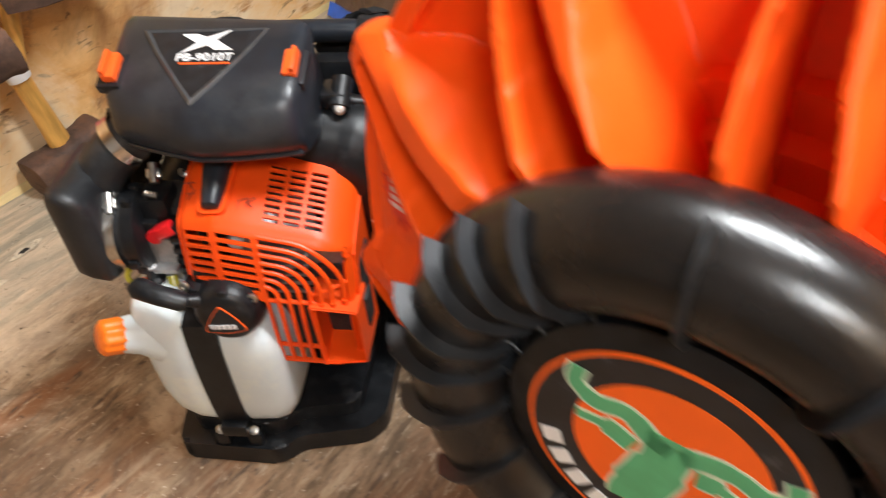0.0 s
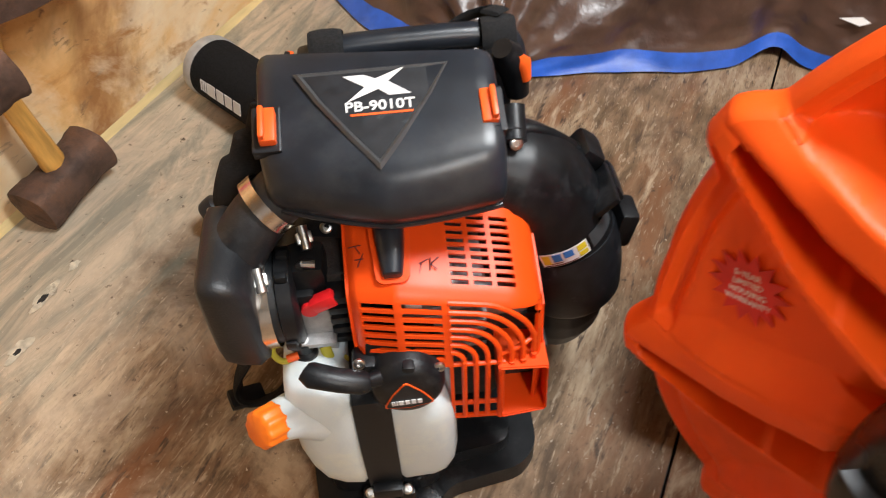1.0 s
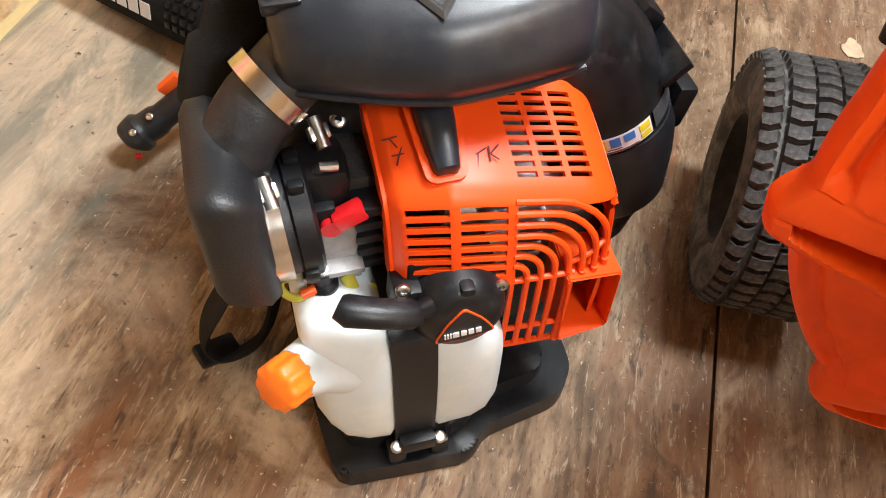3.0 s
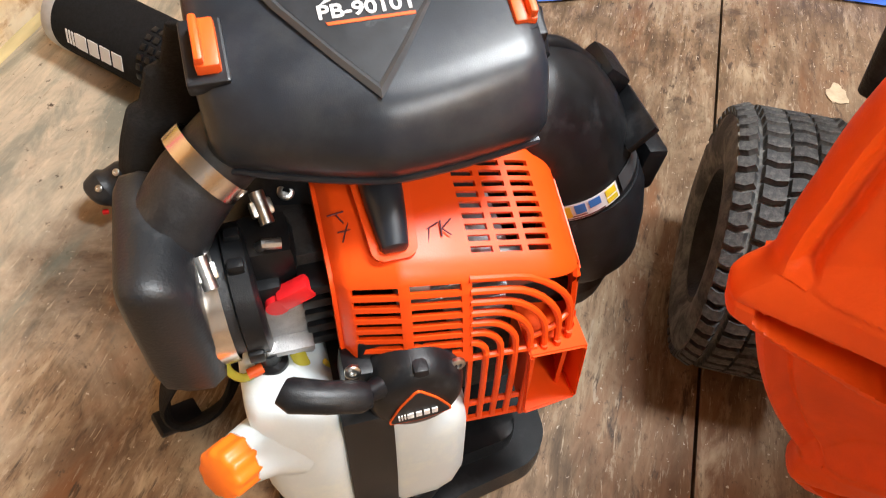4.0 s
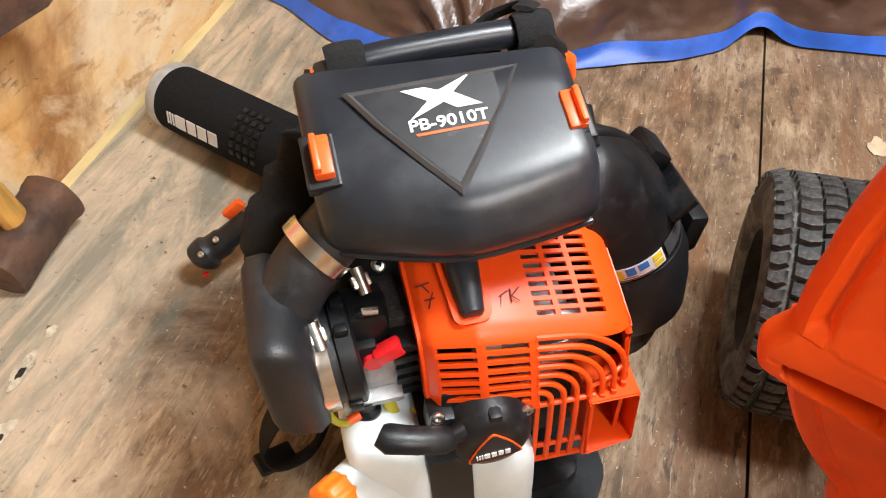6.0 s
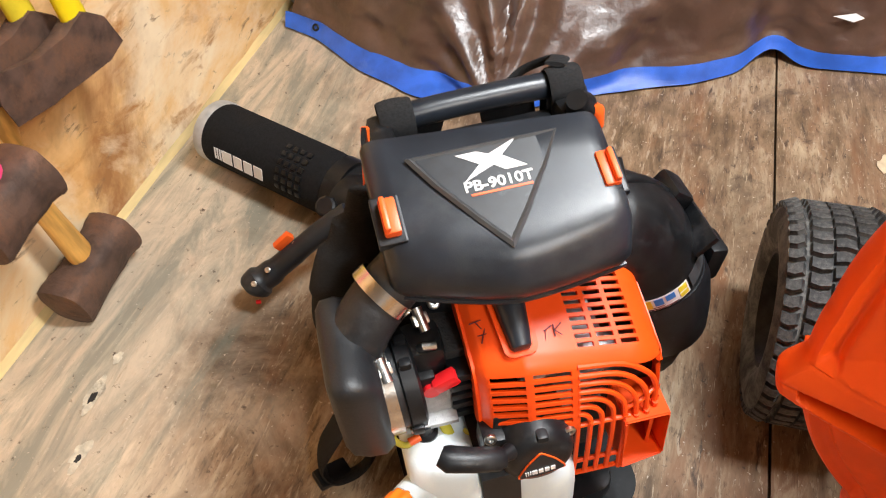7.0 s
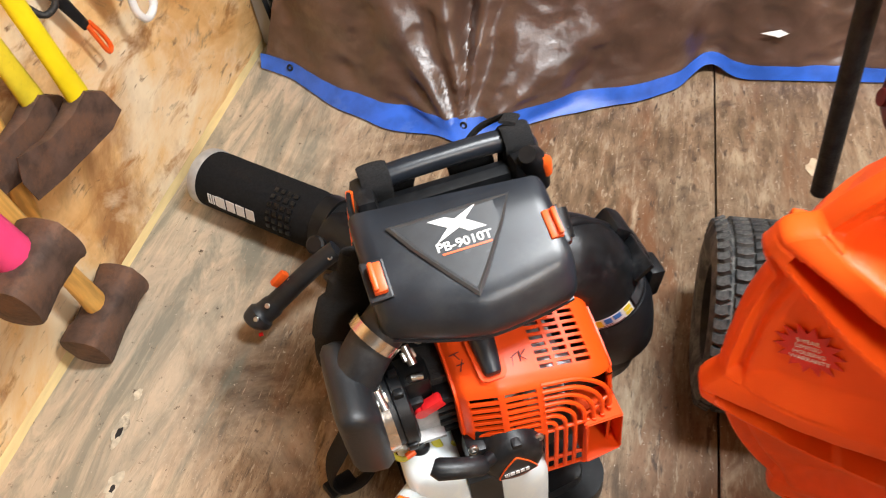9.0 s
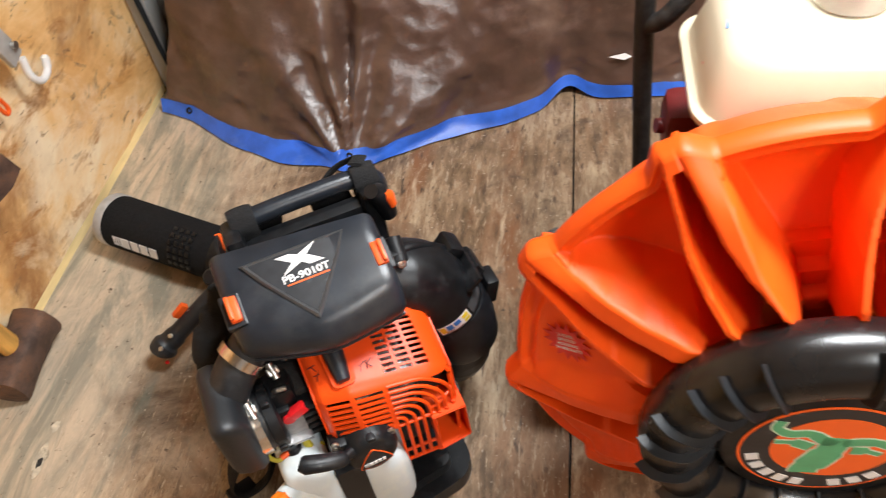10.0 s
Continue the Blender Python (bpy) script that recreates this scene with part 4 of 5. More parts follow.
# air cleaner cover on top
def top_z(y):
    return 0.514 + 0.372 * (y - 0.766)


XC, XH = -0.168, 0.109
secs = []
for x in [-1.0, -0.985, -0.955, -0.90, -0.80, -0.6, -0.4, -0.2, -0.06, 0, 0.06, 0.2, 0.4, 0.6, 0.80, 0.90, 0.955, 0.985, 1.0]:
    q = abs(x)
    s = 1.0 if q < 0.88 else math.sqrt(max(0.0, 1 - ((q - 0.88) / 0.125) ** 2))
    sk = -0.012 * x
    yf = 0.742 + 0.026 * q ** 1.4 + 0.012 * (1 - s)
    dz = 0.016 * (1 - s)
    yb, yt = 0.884 - 0.01 * (1 - s), yf + 0.026
    ring = [(0.876, 0.446), (0.884, 0.47), (yb, 0.535 - dz), (0.878, 0.5505 - dz), (0.866, top_z(0.866) - dz), (0.84, top_z(0.84) - dz), (0.80, top_z(0.80) - dz), (yt + 0.006, top_z(yt + 0.006) - dz),
            (yt - 0.006, top_z(yt - 0.006) - 0.001 - dz), (yf + 0.008, top_z(yf + 0.02) - 0.011 - dz), (yf + 0.001, 0.482 - 0.5 * dz), (yf, 0.468), (yf + 0.006, 0.456), (yf + 0.010, 0.4525), (yf + 0.012, 0.446), (yf + 0.05, 0.436), (0.84, 0.436)]
    secs.append([(XC + x * XH, y + sk, z) for y, z in ring])
lid = part("air_cleaner_cover", loft(secs), M["cover_black"], blower, "satin black air cleaner cover", smooth=50)
rim = []
for x in spread(-0.96, 0.96, 24):
    q = abs(x)
    rim.append((XC + x * XH, 0.7425 + 0.026 * q ** 1.4 + 0.009 - 0.012 * x, 0.4505))
part("cover_seam", sweep(rim, 0.0032, 8), M["cover_black"], lid, "raised rim along the cover")
tn = Vector((0, -0.349, 0.937)).normalized()
tm = axes((XC - 0.002, 0.815, top_z(0.815) + 0.0006), (1, 0, 0.0), tn)
TRI2 = [(-0.072, 0.044), (0.072, 0.044), (0.0530, 0.012), (0.0230, -0.030), (0.0, -0.060), (-0.0230, -0.030), (-0.0530, 0.012)]
tri_in = [(-0.0625, 0.0395), (0.0625, 0.0395), (0.0455, 0.011), (0.0195, -0.025), (0.0, -0.050), (-0.0195, -0.025), (-0.0455, 0.011)]
tb = bmesh.new()
o = [tb.verts.new((x, y, 0.0)) for x, y in TRI2]
mi = [tb.verts.new((x * 0.5 + a * 0.5, y * 0.5 + b * 0.5, 0.0028)) for (x, y), (a, b) in zip(TRI2, tri_in)]
i_ = [tb.verts.new((x, y, 0.0008)) for x, y in tri_in]
for k in range(7):
    j = (k + 1) % 7
    tb.faces.new((o[k], o[j], mi[j], mi[k]))
    tb.faces.new((mi[k], mi[j], i_[j], i_[k]))
part("decal_frame", moved(tb, tm), M["grey_edge"], lid, "dark grey raised border", smooth=0)
decal = part("decal", prism(tri_in, 0.0008, tm @ Matrix.Translation((0, 0, 0.0004))), M["gloss_black"], lid, "glossy black triangular decal", smooth=0)
dm = tm @ Matrix.Translation((0.003, 0.0105, 0.0013)) @ Matrix.Diagonal((1, 0.88, 1, 1))
XL = [(-0.030, 0.029), (-0.011, 0.029), (-0.001, 0.0235), (0.027, 0.036), (0.010, 0.0195), (0.030, 0.003), (0.010, 0.003), (0.001, 0.011), (-0.028, -0.002), (-0.011, 0.0145)]
part("emblem", prism(XL, 0.0005, dm), M["white"], decal, "white crossed emblem", smooth=0)
part("model_lettering", letters("PB-9010T", 0.0112, dm @ Matrix.Translation((0.001, -0.0085, 0.0005)), 0.0003, 0, 0.0003), M["white"], decal, "white model lettering", smooth=0)
part("underline", prism([(-0.026, -0.0162), (0.030, -0.0162), (0.030, -0.0187), (-0.025, -0.0187)], 0.0005, dm), M["latch"], decal, "orange underline", smooth=0)
for sx, nm in ((-1, "left"), (1, "right")):
    lm = axes((XC + sx * 0.0975, 0.809, top_z(0.809) - 0.004), (0, 1, 0.372), (0, -0.349, 0.937))
    lt = part("latch", moved(merge(box((0, 0, 0.003), (0.034, 0.015, 0.016), 0.0025), box((0, -sx * 0.004, 0.013), (0.032, 0.0055, 0.009), 0.0025)), lm), M["latch"], lid, "orange cover latch")
    part("latch_recess", moved(box((0.0, -sx * 0.0015, -0.004), (0.046, 0.026, 0.012), 0.002), lm), M["gloss_black"], lid, smooth=0)

# intake box, clamps and carburettor
IB = []
for x, y0, y1, z0, z1 in ((-0.354, 0.742, 0.81, 0.330, 0.402), (-0.351, 0.724, 0.825, 0.315, 0.420), (-0.345, 0.716, 0.83, 0.307, 0.428), (-0.331, 0.713, 0.83, 0.302, 0.430), (-0.314, 0.715, 0.83, 0.296, 0.420), (-0.304, 0.722, 0.82, 0.300, 0.402)):
    IB.append(tank_ring(x, y0, y1, z0, z1, 44, 0.20))
ibox = part("intake_box", loft(IB), M["duct_rubber"], blower, "scuffed black rubber intake box", smooth=60)
part("intake_pipe", sweep(curve_pts([(-0.325, 0.785, 0.392), (-0.312, 0.792, 0.410), (-0.286, 0.804, 0.436), (-0.248, 0.818, 0.462)], 6), [0.030] * 6 + [0.029] * 6 + [0.028] * 7, 28), M["duct_rubber"], ibox)


def clamp(c, axis, r, w, name, sp):
    m = axes(c, (0, 0.2, 1), axis)
    b = part(name, revolve([(r, -w / 2), (r + 0.0016, -w / 2), (r + 0.0016, w / 2), (r, w / 2)], m, 48, True), M["steel"], blower, "bright steel hose clamp")
    s = axes(sp, (0, 0.2, 1), (0.2, -0.6, 0.8))
    part("clamp_screw", moved(merge(box((0, 0, 0), (0.012, 0.016, 0.010), 0.002), rod((-0.012, 0, 0.002), (0.012, 0, 0.002), 0.0055, seg=12)), s), M["screw"], b)
    return b


clamp((-0.302, 0.772, 0.338), (1, 0.05, 0.02), 0.049, 0.016, "hose_clamp", (-0.300, 0.757, 0.386))
part("intake_neck", rod((-0.318, 0.772, 0.338), (-0.284, 0.774, 0.339), 0.048, 0.046, 48), M["duct_rubber"], ibox)
part("intake_flange", merge(revolve([(0.0, 0), (0.046, 0.0), (0.051, 0.002), (0.051, 0.016), (0.046, 0.019), (0.0, 0.019)], axes((-0.288, 0.774, 0.339), (0, 0, 1), (1, 0.05, 0.02)), 48),
                            *[box((-0.279, 0.774 + 0.051 * math.cos(a), 0.339 + 0.051 * math.sin(a)), (0.012, 0.010, 0.012), 0.003) for a in (math.radians(d) for d in (80, 110, 200, 225, 250, 275, 300))]), M["black"], blower, "black ribbed intake flange")
clamp((-0.284, 0.8065, 0.440), (0.82, 0.30, 0.48), 0.0305, 0.014, "hose_clamp", (-0.255, 0.793, 0.402))
carb = part("carburettor", merge(box((-0.255, 0.775, 0.315), (0.034, 0.05, 0.046), 0.005), box((-0.252, 0.768, 0.280), (0.028, 0.04, 0.03), 0.004), rod((-0.25, 0.745, 0.268), (-0.25, 0.772, 0.268), 0.009, seg=14), box((-0.262, 0.76, 0.30), (0.05, 0.05, 0.006), 0.001)), M["alu"], blower, "cast aluminium carburettor")
part("choke_lever", merge(box((-0.243, 0.752, 0.352), (0.026, 0.014, 0.016), 0.003, pose(0, 0, 0, 0, -25, 0)), rod((-0.258, 0.748, 0.342), (-0.258, 0.765, 0.342), 0.009, seg=14)), M["red"], carb, "red choke lever")
part("throttle_cover", merge(box((-0.258, 0.785, 0.362), (0.042, 0.045, 0.05), 0.012), box((-0.262, 0.768, 0.345), (0.02, 0.03, 0.03), 0.005)), M["black"], blower)
part("cable_end", sweep([(-0.262, 0.772, 0.385), (-0.258, 0.768, 0.392), (-0.246, 0.768, 0.390)], 0.004, 8), M["screw"], blower)
part("primer_line", merge(sweep(curve_pts([(-0.252, 0.745, 0.285), (-0.247, 0.735, 0.272), (-0.238, 0.733, 0.266), (-0.228, 0.738, 0.268)], 5), 0.006, 10, 0.5)), M["lime"], blower, "yellowed plastic tab")
part("insulator", merge(*[box((-0.228, 0.772, 0.29 + 0.016 * k), (0.024, 0.05, 0.010), 0.002) for k in range(5)]), M["black"], blower)

# outlet elbow with its labels
EL = curve_pts([(-0.10, 0.875, 0.400), (-0.045, 0.872, 0.392), (-0.010, 0.870, 0.370), (0.011, 0.867, 0.330), (0.026, 0.865, 0.290), (0.036, 0.864, 0.238)], 8)
er = [0.058] * 9 + [0.061] * 8 + [0.062] * 8 + [0.0615] * 8 + [0.061] * 8
elbow = part("outlet_elbow", sweep(EL, er, 36), M["black"], blower, "black moulded outlet elbow", smooth=60)
part("elbow_collar", sweep([(0.022, 0.866, 0.303), (0.027, 0.865, 0.285), (0.032, 0.865, 0.255), (0.037, 0.864, 0.215), (0.038, 0.864, 0.205)], [0.063, 0.067, 0.068, 0.066, 0.060], 36), M["gloss_black"], elbow)
part("elbow_rib", merge(sweep(curve_pts([(-0.055, 0.868, 0.452), (-0.010, 0.875, 0.442), (0.026, 0.885, 0.412), (0.049, 0.89, 0.385)], 5), 0.007, 10), box((0.047, 0.895, 0.385), (0.030, 0.045, 0.040), 0.008, pose(0, 0, 0, 0, 40, 0)), box((0.074, 0.885, 0.345), (0.026, 0.05, 0.034), 0.007, pose(0, 0, 0, 0, 62, 0)),
                        box((0.097, 0.868, 0.300), (0.022, 0.040, 0.05), 0.006, pose(0, 0, 0, 0, 10, 0)), box((0.060, 0.850, 0.372), (0.008, 0.06, 0.03), 0.002, pose(0, 0, 0, 0, 45, 0))), M["black"], elbow)
part("elbow_lug", merge(rod((-0.038, 0.845, 0.455), (-0.036, 0.875, 0.475), 0.012), box((-0.045, 0.865, 0.462), (0.03, 0.04, 0.02), 0.006)), M["black"], elbow)
screw((-0.0375, 0.8435, 0.4545), (0.1, -0.85, 0.5), 0.007, blower)
lab_c, lab_ax = Vector((0.0155, 0.866, 0.320)), Vector((0.38, -0.09, -0.92)).normalized()
lab_s = Vector((0, -1, 0))
lab_t = lab_ax.cross(lab_s)


def band(a0, a1, h0, h1, r, n=14):
    def f(u, v):
        a = radians(u + 16)
        return lab_c + (lab_s * math.cos(a) + lab_t * math.sin(a)) * r + lab_ax * v
    return sheet(f, spread(a0, a1, n), [h0, (h0 + h1) / 2, h1], thick=0.0003)


lab = part("warning_label", band(-42, 10, -0.010, 0.010, 0.0626), M["white"], elbow, "white warning label with coloured signs")
part("label_sign", band(-40, -30, -0.008, 0.0, 0.0630, 4), M["yellow_label"], lab, "yellow warning sign")
part("label_sign", band(-40, -30, 0.002, 0.008, 0.0630, 4), M["yellow_label"], lab, "yellow warning sign")
part("label_sign", band(0, 8, -0.008, 0.006, 0.0630, 4), M["yellow_label"], lab, "yellow warning sign")
part("label_sign", band(-25, -15, -0.008, 0.001, 0.0630, 4), M["blue_label"], lab, "blue instruction sign")
part("label_sign", band(-12, -3, -0.008, 0.003, 0.0630, 4), M["blue_label"], lab, "blue instruction sign")
part("label_bars", merge(band(-27, 6, 0.0078, 0.0090, 0.0630, 8), band(-12, 8, 0.0050, 0.0058, 0.0630, 5)), M["ink"], lab, "dark print bars")
part("grey_label", band(-84, -46, -0.011, 0.009, 0.0626), M["grey_edge"], elbow, "grey printed label")

# back frame, handle bar and harness
BK = Matrix.Translation((0.008, 0.055, -0.070))
part("back_frame", merge(box((-0.135, 1.02, 0.23), (0.20, 0.035, 0.40), 0.02), box((-0.245, 1.01, 0.245), (0.03, 0.06, 0.43), 0.012, pose(0, 0, 0, -3)), box((-0.03, 1.01, 0.24), (0.03, 0.06, 0.42), 0.012, pose(0, 0, 0, -3))), M["black"], blower, "black plastic back frame")
part("handle_bar", moved(sweep(curve_pts([(-0.250, 0.985, 0.46), (-0.246, 0.985, 0.505), (-0.222, 0.987, 0.520), (-0.13, 0.990, 0.522), (-0.04, 0.992, 0.518), (-0.016, 0.992, 0.500), (-0.014, 0.99, 0.46)], 6), 0.0155, 18), BK), M["cover_black"], blower, "smooth black carry handle bar")
for sx in (-0.232, -0.034):
    part("harness_loop", moved(sweep(curve_pts([(sx, 0.968, 0.50), (sx, 0.966, 0.525), (sx, 0.985, 0.541), (sx, 1.005, 0.53), (sx + 0.002, 1.012, 0.49), (sx + 0.004, 1.02, 0.40)], 5), 0.020, 12, 0.16, up=(0, 1, 0.2)), BK), M["web"], blower, "black webbing loop")
for x0, x1 in ((-0.195, -0.21), (-0.085, -0.075)):
    part("shoulder_pad", sweep(curve_pts([(x0, 1.045, 0.445), (x0, 1.07, 0.42), (x1, 1.08, 0.33), (x1, 1.075, 0.18), (x1, 1.05, 0.08)], 6), [0.026] * 6 + [0.034] * 18 + [0.03], 14, 0.4, up=(0, 1, 0)), M["foam"], blower, "black padded shoulder strap")
part("orange_piping", sweep(curve_pts([(-0.262, 1.005, 0.475), (-0.272, 0.995, 0.40), (-0.280, 0.985, 0.30), (-0.288, 0.98, 0.17)], 6), 0.005, 10), M["latch"], blower, "orange piping along the frame")
part("frame_panel", sheet(lambda u, v: (-0.262 - 0.03 * (0.48 - v) - 0.004 * math.sin(u * 60), u, v), spread(0.895, 1.0, 10), spread(0.12, 0.48, 12), thick=0.005), M["black"], blower)
for k in range(9):
    part("cooling_fin", box((-0.268 - 0.0015 * k, 0.925 - 0.004 * k, 0.44 - 0.022 * k), (0.026, 0.04, 0.005), 0.0015, pose(0, 0, 0, 25, 20, 0)), M["black"], blower)
part("side_bag", sweep(curve_pts([(-0.276, 0.895, 0.485), (-0.296, 0.885, 0.435), (-0.318, 0.878, 0.385), (-0.330, 0.880, 0.32), (-0.322, 0.89, 0.22)], 6), [0.020] * 4 + [0.030] * 4 + [0.037] * 6 + [0.033] * 5 + [0.026] * 6, 18, 0.6, up=(0, 1, 0)), M["web"], blower, "crumpled black fabric sleeve")
belt = part("waist_belt", sweep(curve_pts([(-0.330, 0.905, 0.24), (-0.362, 0.885, 0.13), (-0.408, 0.880, 0.045), (-0.402, 0.858, 0.016), (-0.360, 0.862, 0.018), (-0.330, 0.88, 0.05), (-0.305, 0.92, 0.12)], 7), 0.026, 12, 0.22, up=(1, 0, 0)), M["web"], blower, "loose black waist belt end")
part("belt_buckle", box((-0.400, 0.862, 0.022), (0.05, 0.03, 0.012), 0.004, pose(0, 0, 0, 10, 20, 25)), M["black"], belt)
part("loose_strap", sweep(curve_pts([(-0.035, 1.045, 0.478), (-0.02, 1.075, 0.465), (-0.06, 1.085, 0.45), (-0.10, 1.07, 0.43)], 6), 0.012, 10, 0.25, up=(0, 0, 1)), M["web"], blower, "loose black webbing strap")
part("side_grip", sweep([(-0.030, 0.985, 0.47), (-0.022, 0.992, 0.455), (-0.014, 0.996, 0.435), (-0.008, 0.996, 0.40)], [0.012, 0.018, 0.018, 0.014], 14), M["black"], blower)
part("side_grip_tip", sweep([(-0.018, 0.985, 0.462), (-0.006, 0.988, 0.446), (-0.002, 0.988, 0.425)], [0.006, 0.011, 0.008], 12), M["latch"], blower, "orange grip tip")
part("throttle_cable", sweep(curve_pts([(-0.20, 0.90, 0.42), (-0.235, 0.93, 0.40), (-0.29, 0.98, 0.30), (-0.31, 1.08, 0.18), (-0.33, 1.18, 0.14)], 6), 0.006, 10), M["black"], blower, "black throttle cable")
part("flex_tube", merge(sweep(curve_pts([(0.034, 0.868, 0.215), (0.03, 0.90, 0.12), (-0.0, 1.0, 0.085), (-0.1, 1.12, 0.075), (-0.22, 1.235, 0.070), (-0.30, 1.335, 0.065)], 8), [0.056 + 0.004 * (k % 2) for k in range(41)], 24)), M["black"], blower, "black flexible blower tube")

# foam-covered swivel tube lying on the floor
A0, A1 = Vector((-0.296, 1.372, 0.064)), Vector((-0.500, 1.606, 0.064))
ax_t = (A1 - A0).normalized()
tube = part("swivel_tube", sweep([A0 - ax_t * 0.05, A0, A0 + ax_t * 0.02, A0 + ax_t * 0.04, A1 - ax_t * 0.01, A1], [0.052, 0.054, 0.057, 0.0595, 0.0605, 0.060], 40), M["foam"], blower, "black foam-covered swivel tube")
part("tube_ring", sweep([A1 - ax_t * 0.002, A1 + ax_t * 0.004, A1 + ax_t * 0.022, A1 + ax_t * 0.024], [0.058, 0.0625, 0.0615, 0.050], 40), M["silver_paint"], tube, "worn grey tube end ring")
t_side = Vector((-ax_t.y, ax_t.x, 0))
if t_side.y > 0:
    t_side = -t_side
for k in range(6):
    for j in range(4):
        a = radians(6 + 15 * k)
        o_ = A0 + ax_t * (0.062 + 0.0165 * j)
        nn = t_side * math.cos(a) + Vector((0, 0, 1)) * math.sin(a)
        part("grip_pad", box((0, 0, 0), (0.011, 0.010, 0.005), 0.002, axes(o_ + nn * 0.0600, ax_t, nn)), M["black"], tube)
for k in range(8):
    w, gap = (0.0036, 0.0068 * k) if k < 4 else (0.0215, 0.034 + 0.0265 * (k - 4))
    a = radians(12)
    nn = t_side * math.cos(a) + Vector((0, 0, 1)) * math.sin(a)
    o_ = A1 - ax_t * (0.038 + gap)
    part("print_bar", box((0, 0, 0), (w, 0.023 if k < 4 else 0.025, 0.0012), 0, axes(o_ + nn * 0.0603, ax_t, nn)), M["white"], tube, "white print bar", smooth=0)
# clamp knob and control grip
part("clamp_collar", sweep([A0 + ax_t * -0.02, A0 + ax_t * 0.012], 0.060, 32), M["black"], tube)
part("clamp_knob", revolve([(0, 0.02), (0.014, 0.02), (0.018, 0.017), (0.018, 0.004), (0.010, 0), (0, 0)], axes((-0.330, 1.278, 0.118), (1, 0, 0), (-0.3, -0.5, 0.8)), 10), M["black"], tube, smooth=20)
GP = curve_pts([(-0.300, 1.235, 0.140), (-0.345, 1.232, 0.118), (-0.400, 1.226, 0.085), (-0.440, 1.220, 0.062), (-0.468, 1.214, 0.050), (-0.484, 1.208, 0.036)], 5)
ctrl = part("control_grip", sweep(GP, [0.018] * 10 + [0.019] * 5 + [0.022] * 4 + [0.027] * 4 + [0.024, 0.018, 0.010], 20), M["duct_rubber"], blower, "grey-black throttle control grip")
part("trigger", box((-0.412, 1.236, 0.108), (0.034, 0.012, 0.016), 0.003, pose(0, 0, 0, 0, -36, 4)), M["latch"], ctrl, "orange throttle trigger")
part("stop_switch", box((-0.475, 1.19, 0.030), (0.008, 0.006, 0.005), 0.001), M["red"], ctrl, "red stop switch")
for p in ((-0.472, 1.196, 0.068), (-0.446, 1.206, 0.082), (-0.395, 1.228, 0.104), (-0.315, 1.220, 0.140)):
    screw(p, (-0.2, -0.55, 0.8), 0.0048, ctrl)


# ---- wheeled blower with its orange fan housing ----
AX, AZ = 0.036, 0.516                       # the fan axis in trailer coordinates, along y
goat = thing("wheeled_blower", (0.04, 0.75, 0), "large orange wheeled leaf blower with a black intake ring", "leaf blower", frame_m=T2W)
GM = Matrix(((1, 0, 0, AX), (0, 0, 1, 0), (0, -1, 0, AZ), (0, 0, 0, 1)))      # local z runs along the trailer's y


def polar(r, deg, y):
    a = radians(deg)
    return Vector((AX + r * math.cos(a), y, AZ + r * math.sin(a)))


def ease(a, b, x):
    t = min(1.0, max(0.0, (x - a) / (b - a)))
    return t * t * (3 - 2 * t)


def falling(table, r):
    """Value at radius r of a table of (radius, value), radii falling."""
    if r >= table[0][0]:
        return table[0][1]
    for (r0, v0), (r1, v1) in zip(table, table[1:]):
        if r >= r1:
            t = (r0 - r) / (r0 - r1)
            return v0 + (v1 - v0) * t
    return table[-1][1]


# every rib is a pleat: a thin wall and a broad one that part from an ear on the rim, with a deep slot between
EARS = [86, 120, 155, 195, 233, 270, 306, 341, 375, 409]
THIN = [(0.335, 2.2), (0.30, 4.4), (0.255, 6.6), (0.225, 7.2), (0.19, 7.0), (0.16, 6.0)]
BROAD_HI = [(0.335, 1.0), (0.30, 0.3), (0.255, -0.4), (0.225, -2.4), (0.19, -7.0), (0.16, -11.0)]
BROAD_LO = [(0.335, -4.2), (0.30, -4.4), (0.255, -5.0), (0.225, -5.8), (0.19, -8.6), (0.16, -11.0)]
SWEEP_LO = [(0.335, 0), (0.30, 0), (0.255, -1.5), (0.225, -3.5), (0.19, -7.0), (0.16, -9.0)]     # more sweep on the side ribs


def crest(r):
    return 0.458 + 0.090 * min(1.1, max(0.0, (r - 0.19) / 0.14)) + 0.085 * (1 - ease(0.116, 0.130, r))


def volute(deg):
    d = (deg - 84) % 360 + 84
    return 0.0022 * (min(d, 300) - 180) * (d > 180) * (1 - ease(320, 425, d))


def nearest_ear(deg):
    """The number of the ear whose pleat covers deg, the degrees past it, and the panel's number."""
    d = (deg - 84) % 360 + 84
    spans = EARS + [EARS[0] + 360]
    for k in range(10):
        if d < spans[k + 1]:
            middle = spans[k] + 0.5 * (spans[k + 1] - spans[k])
            return (k, d - spans[k], k) if d < middle else ((k + 1) % 10, d - spans[k + 1], k)
    return 0, d - spans[10], 9


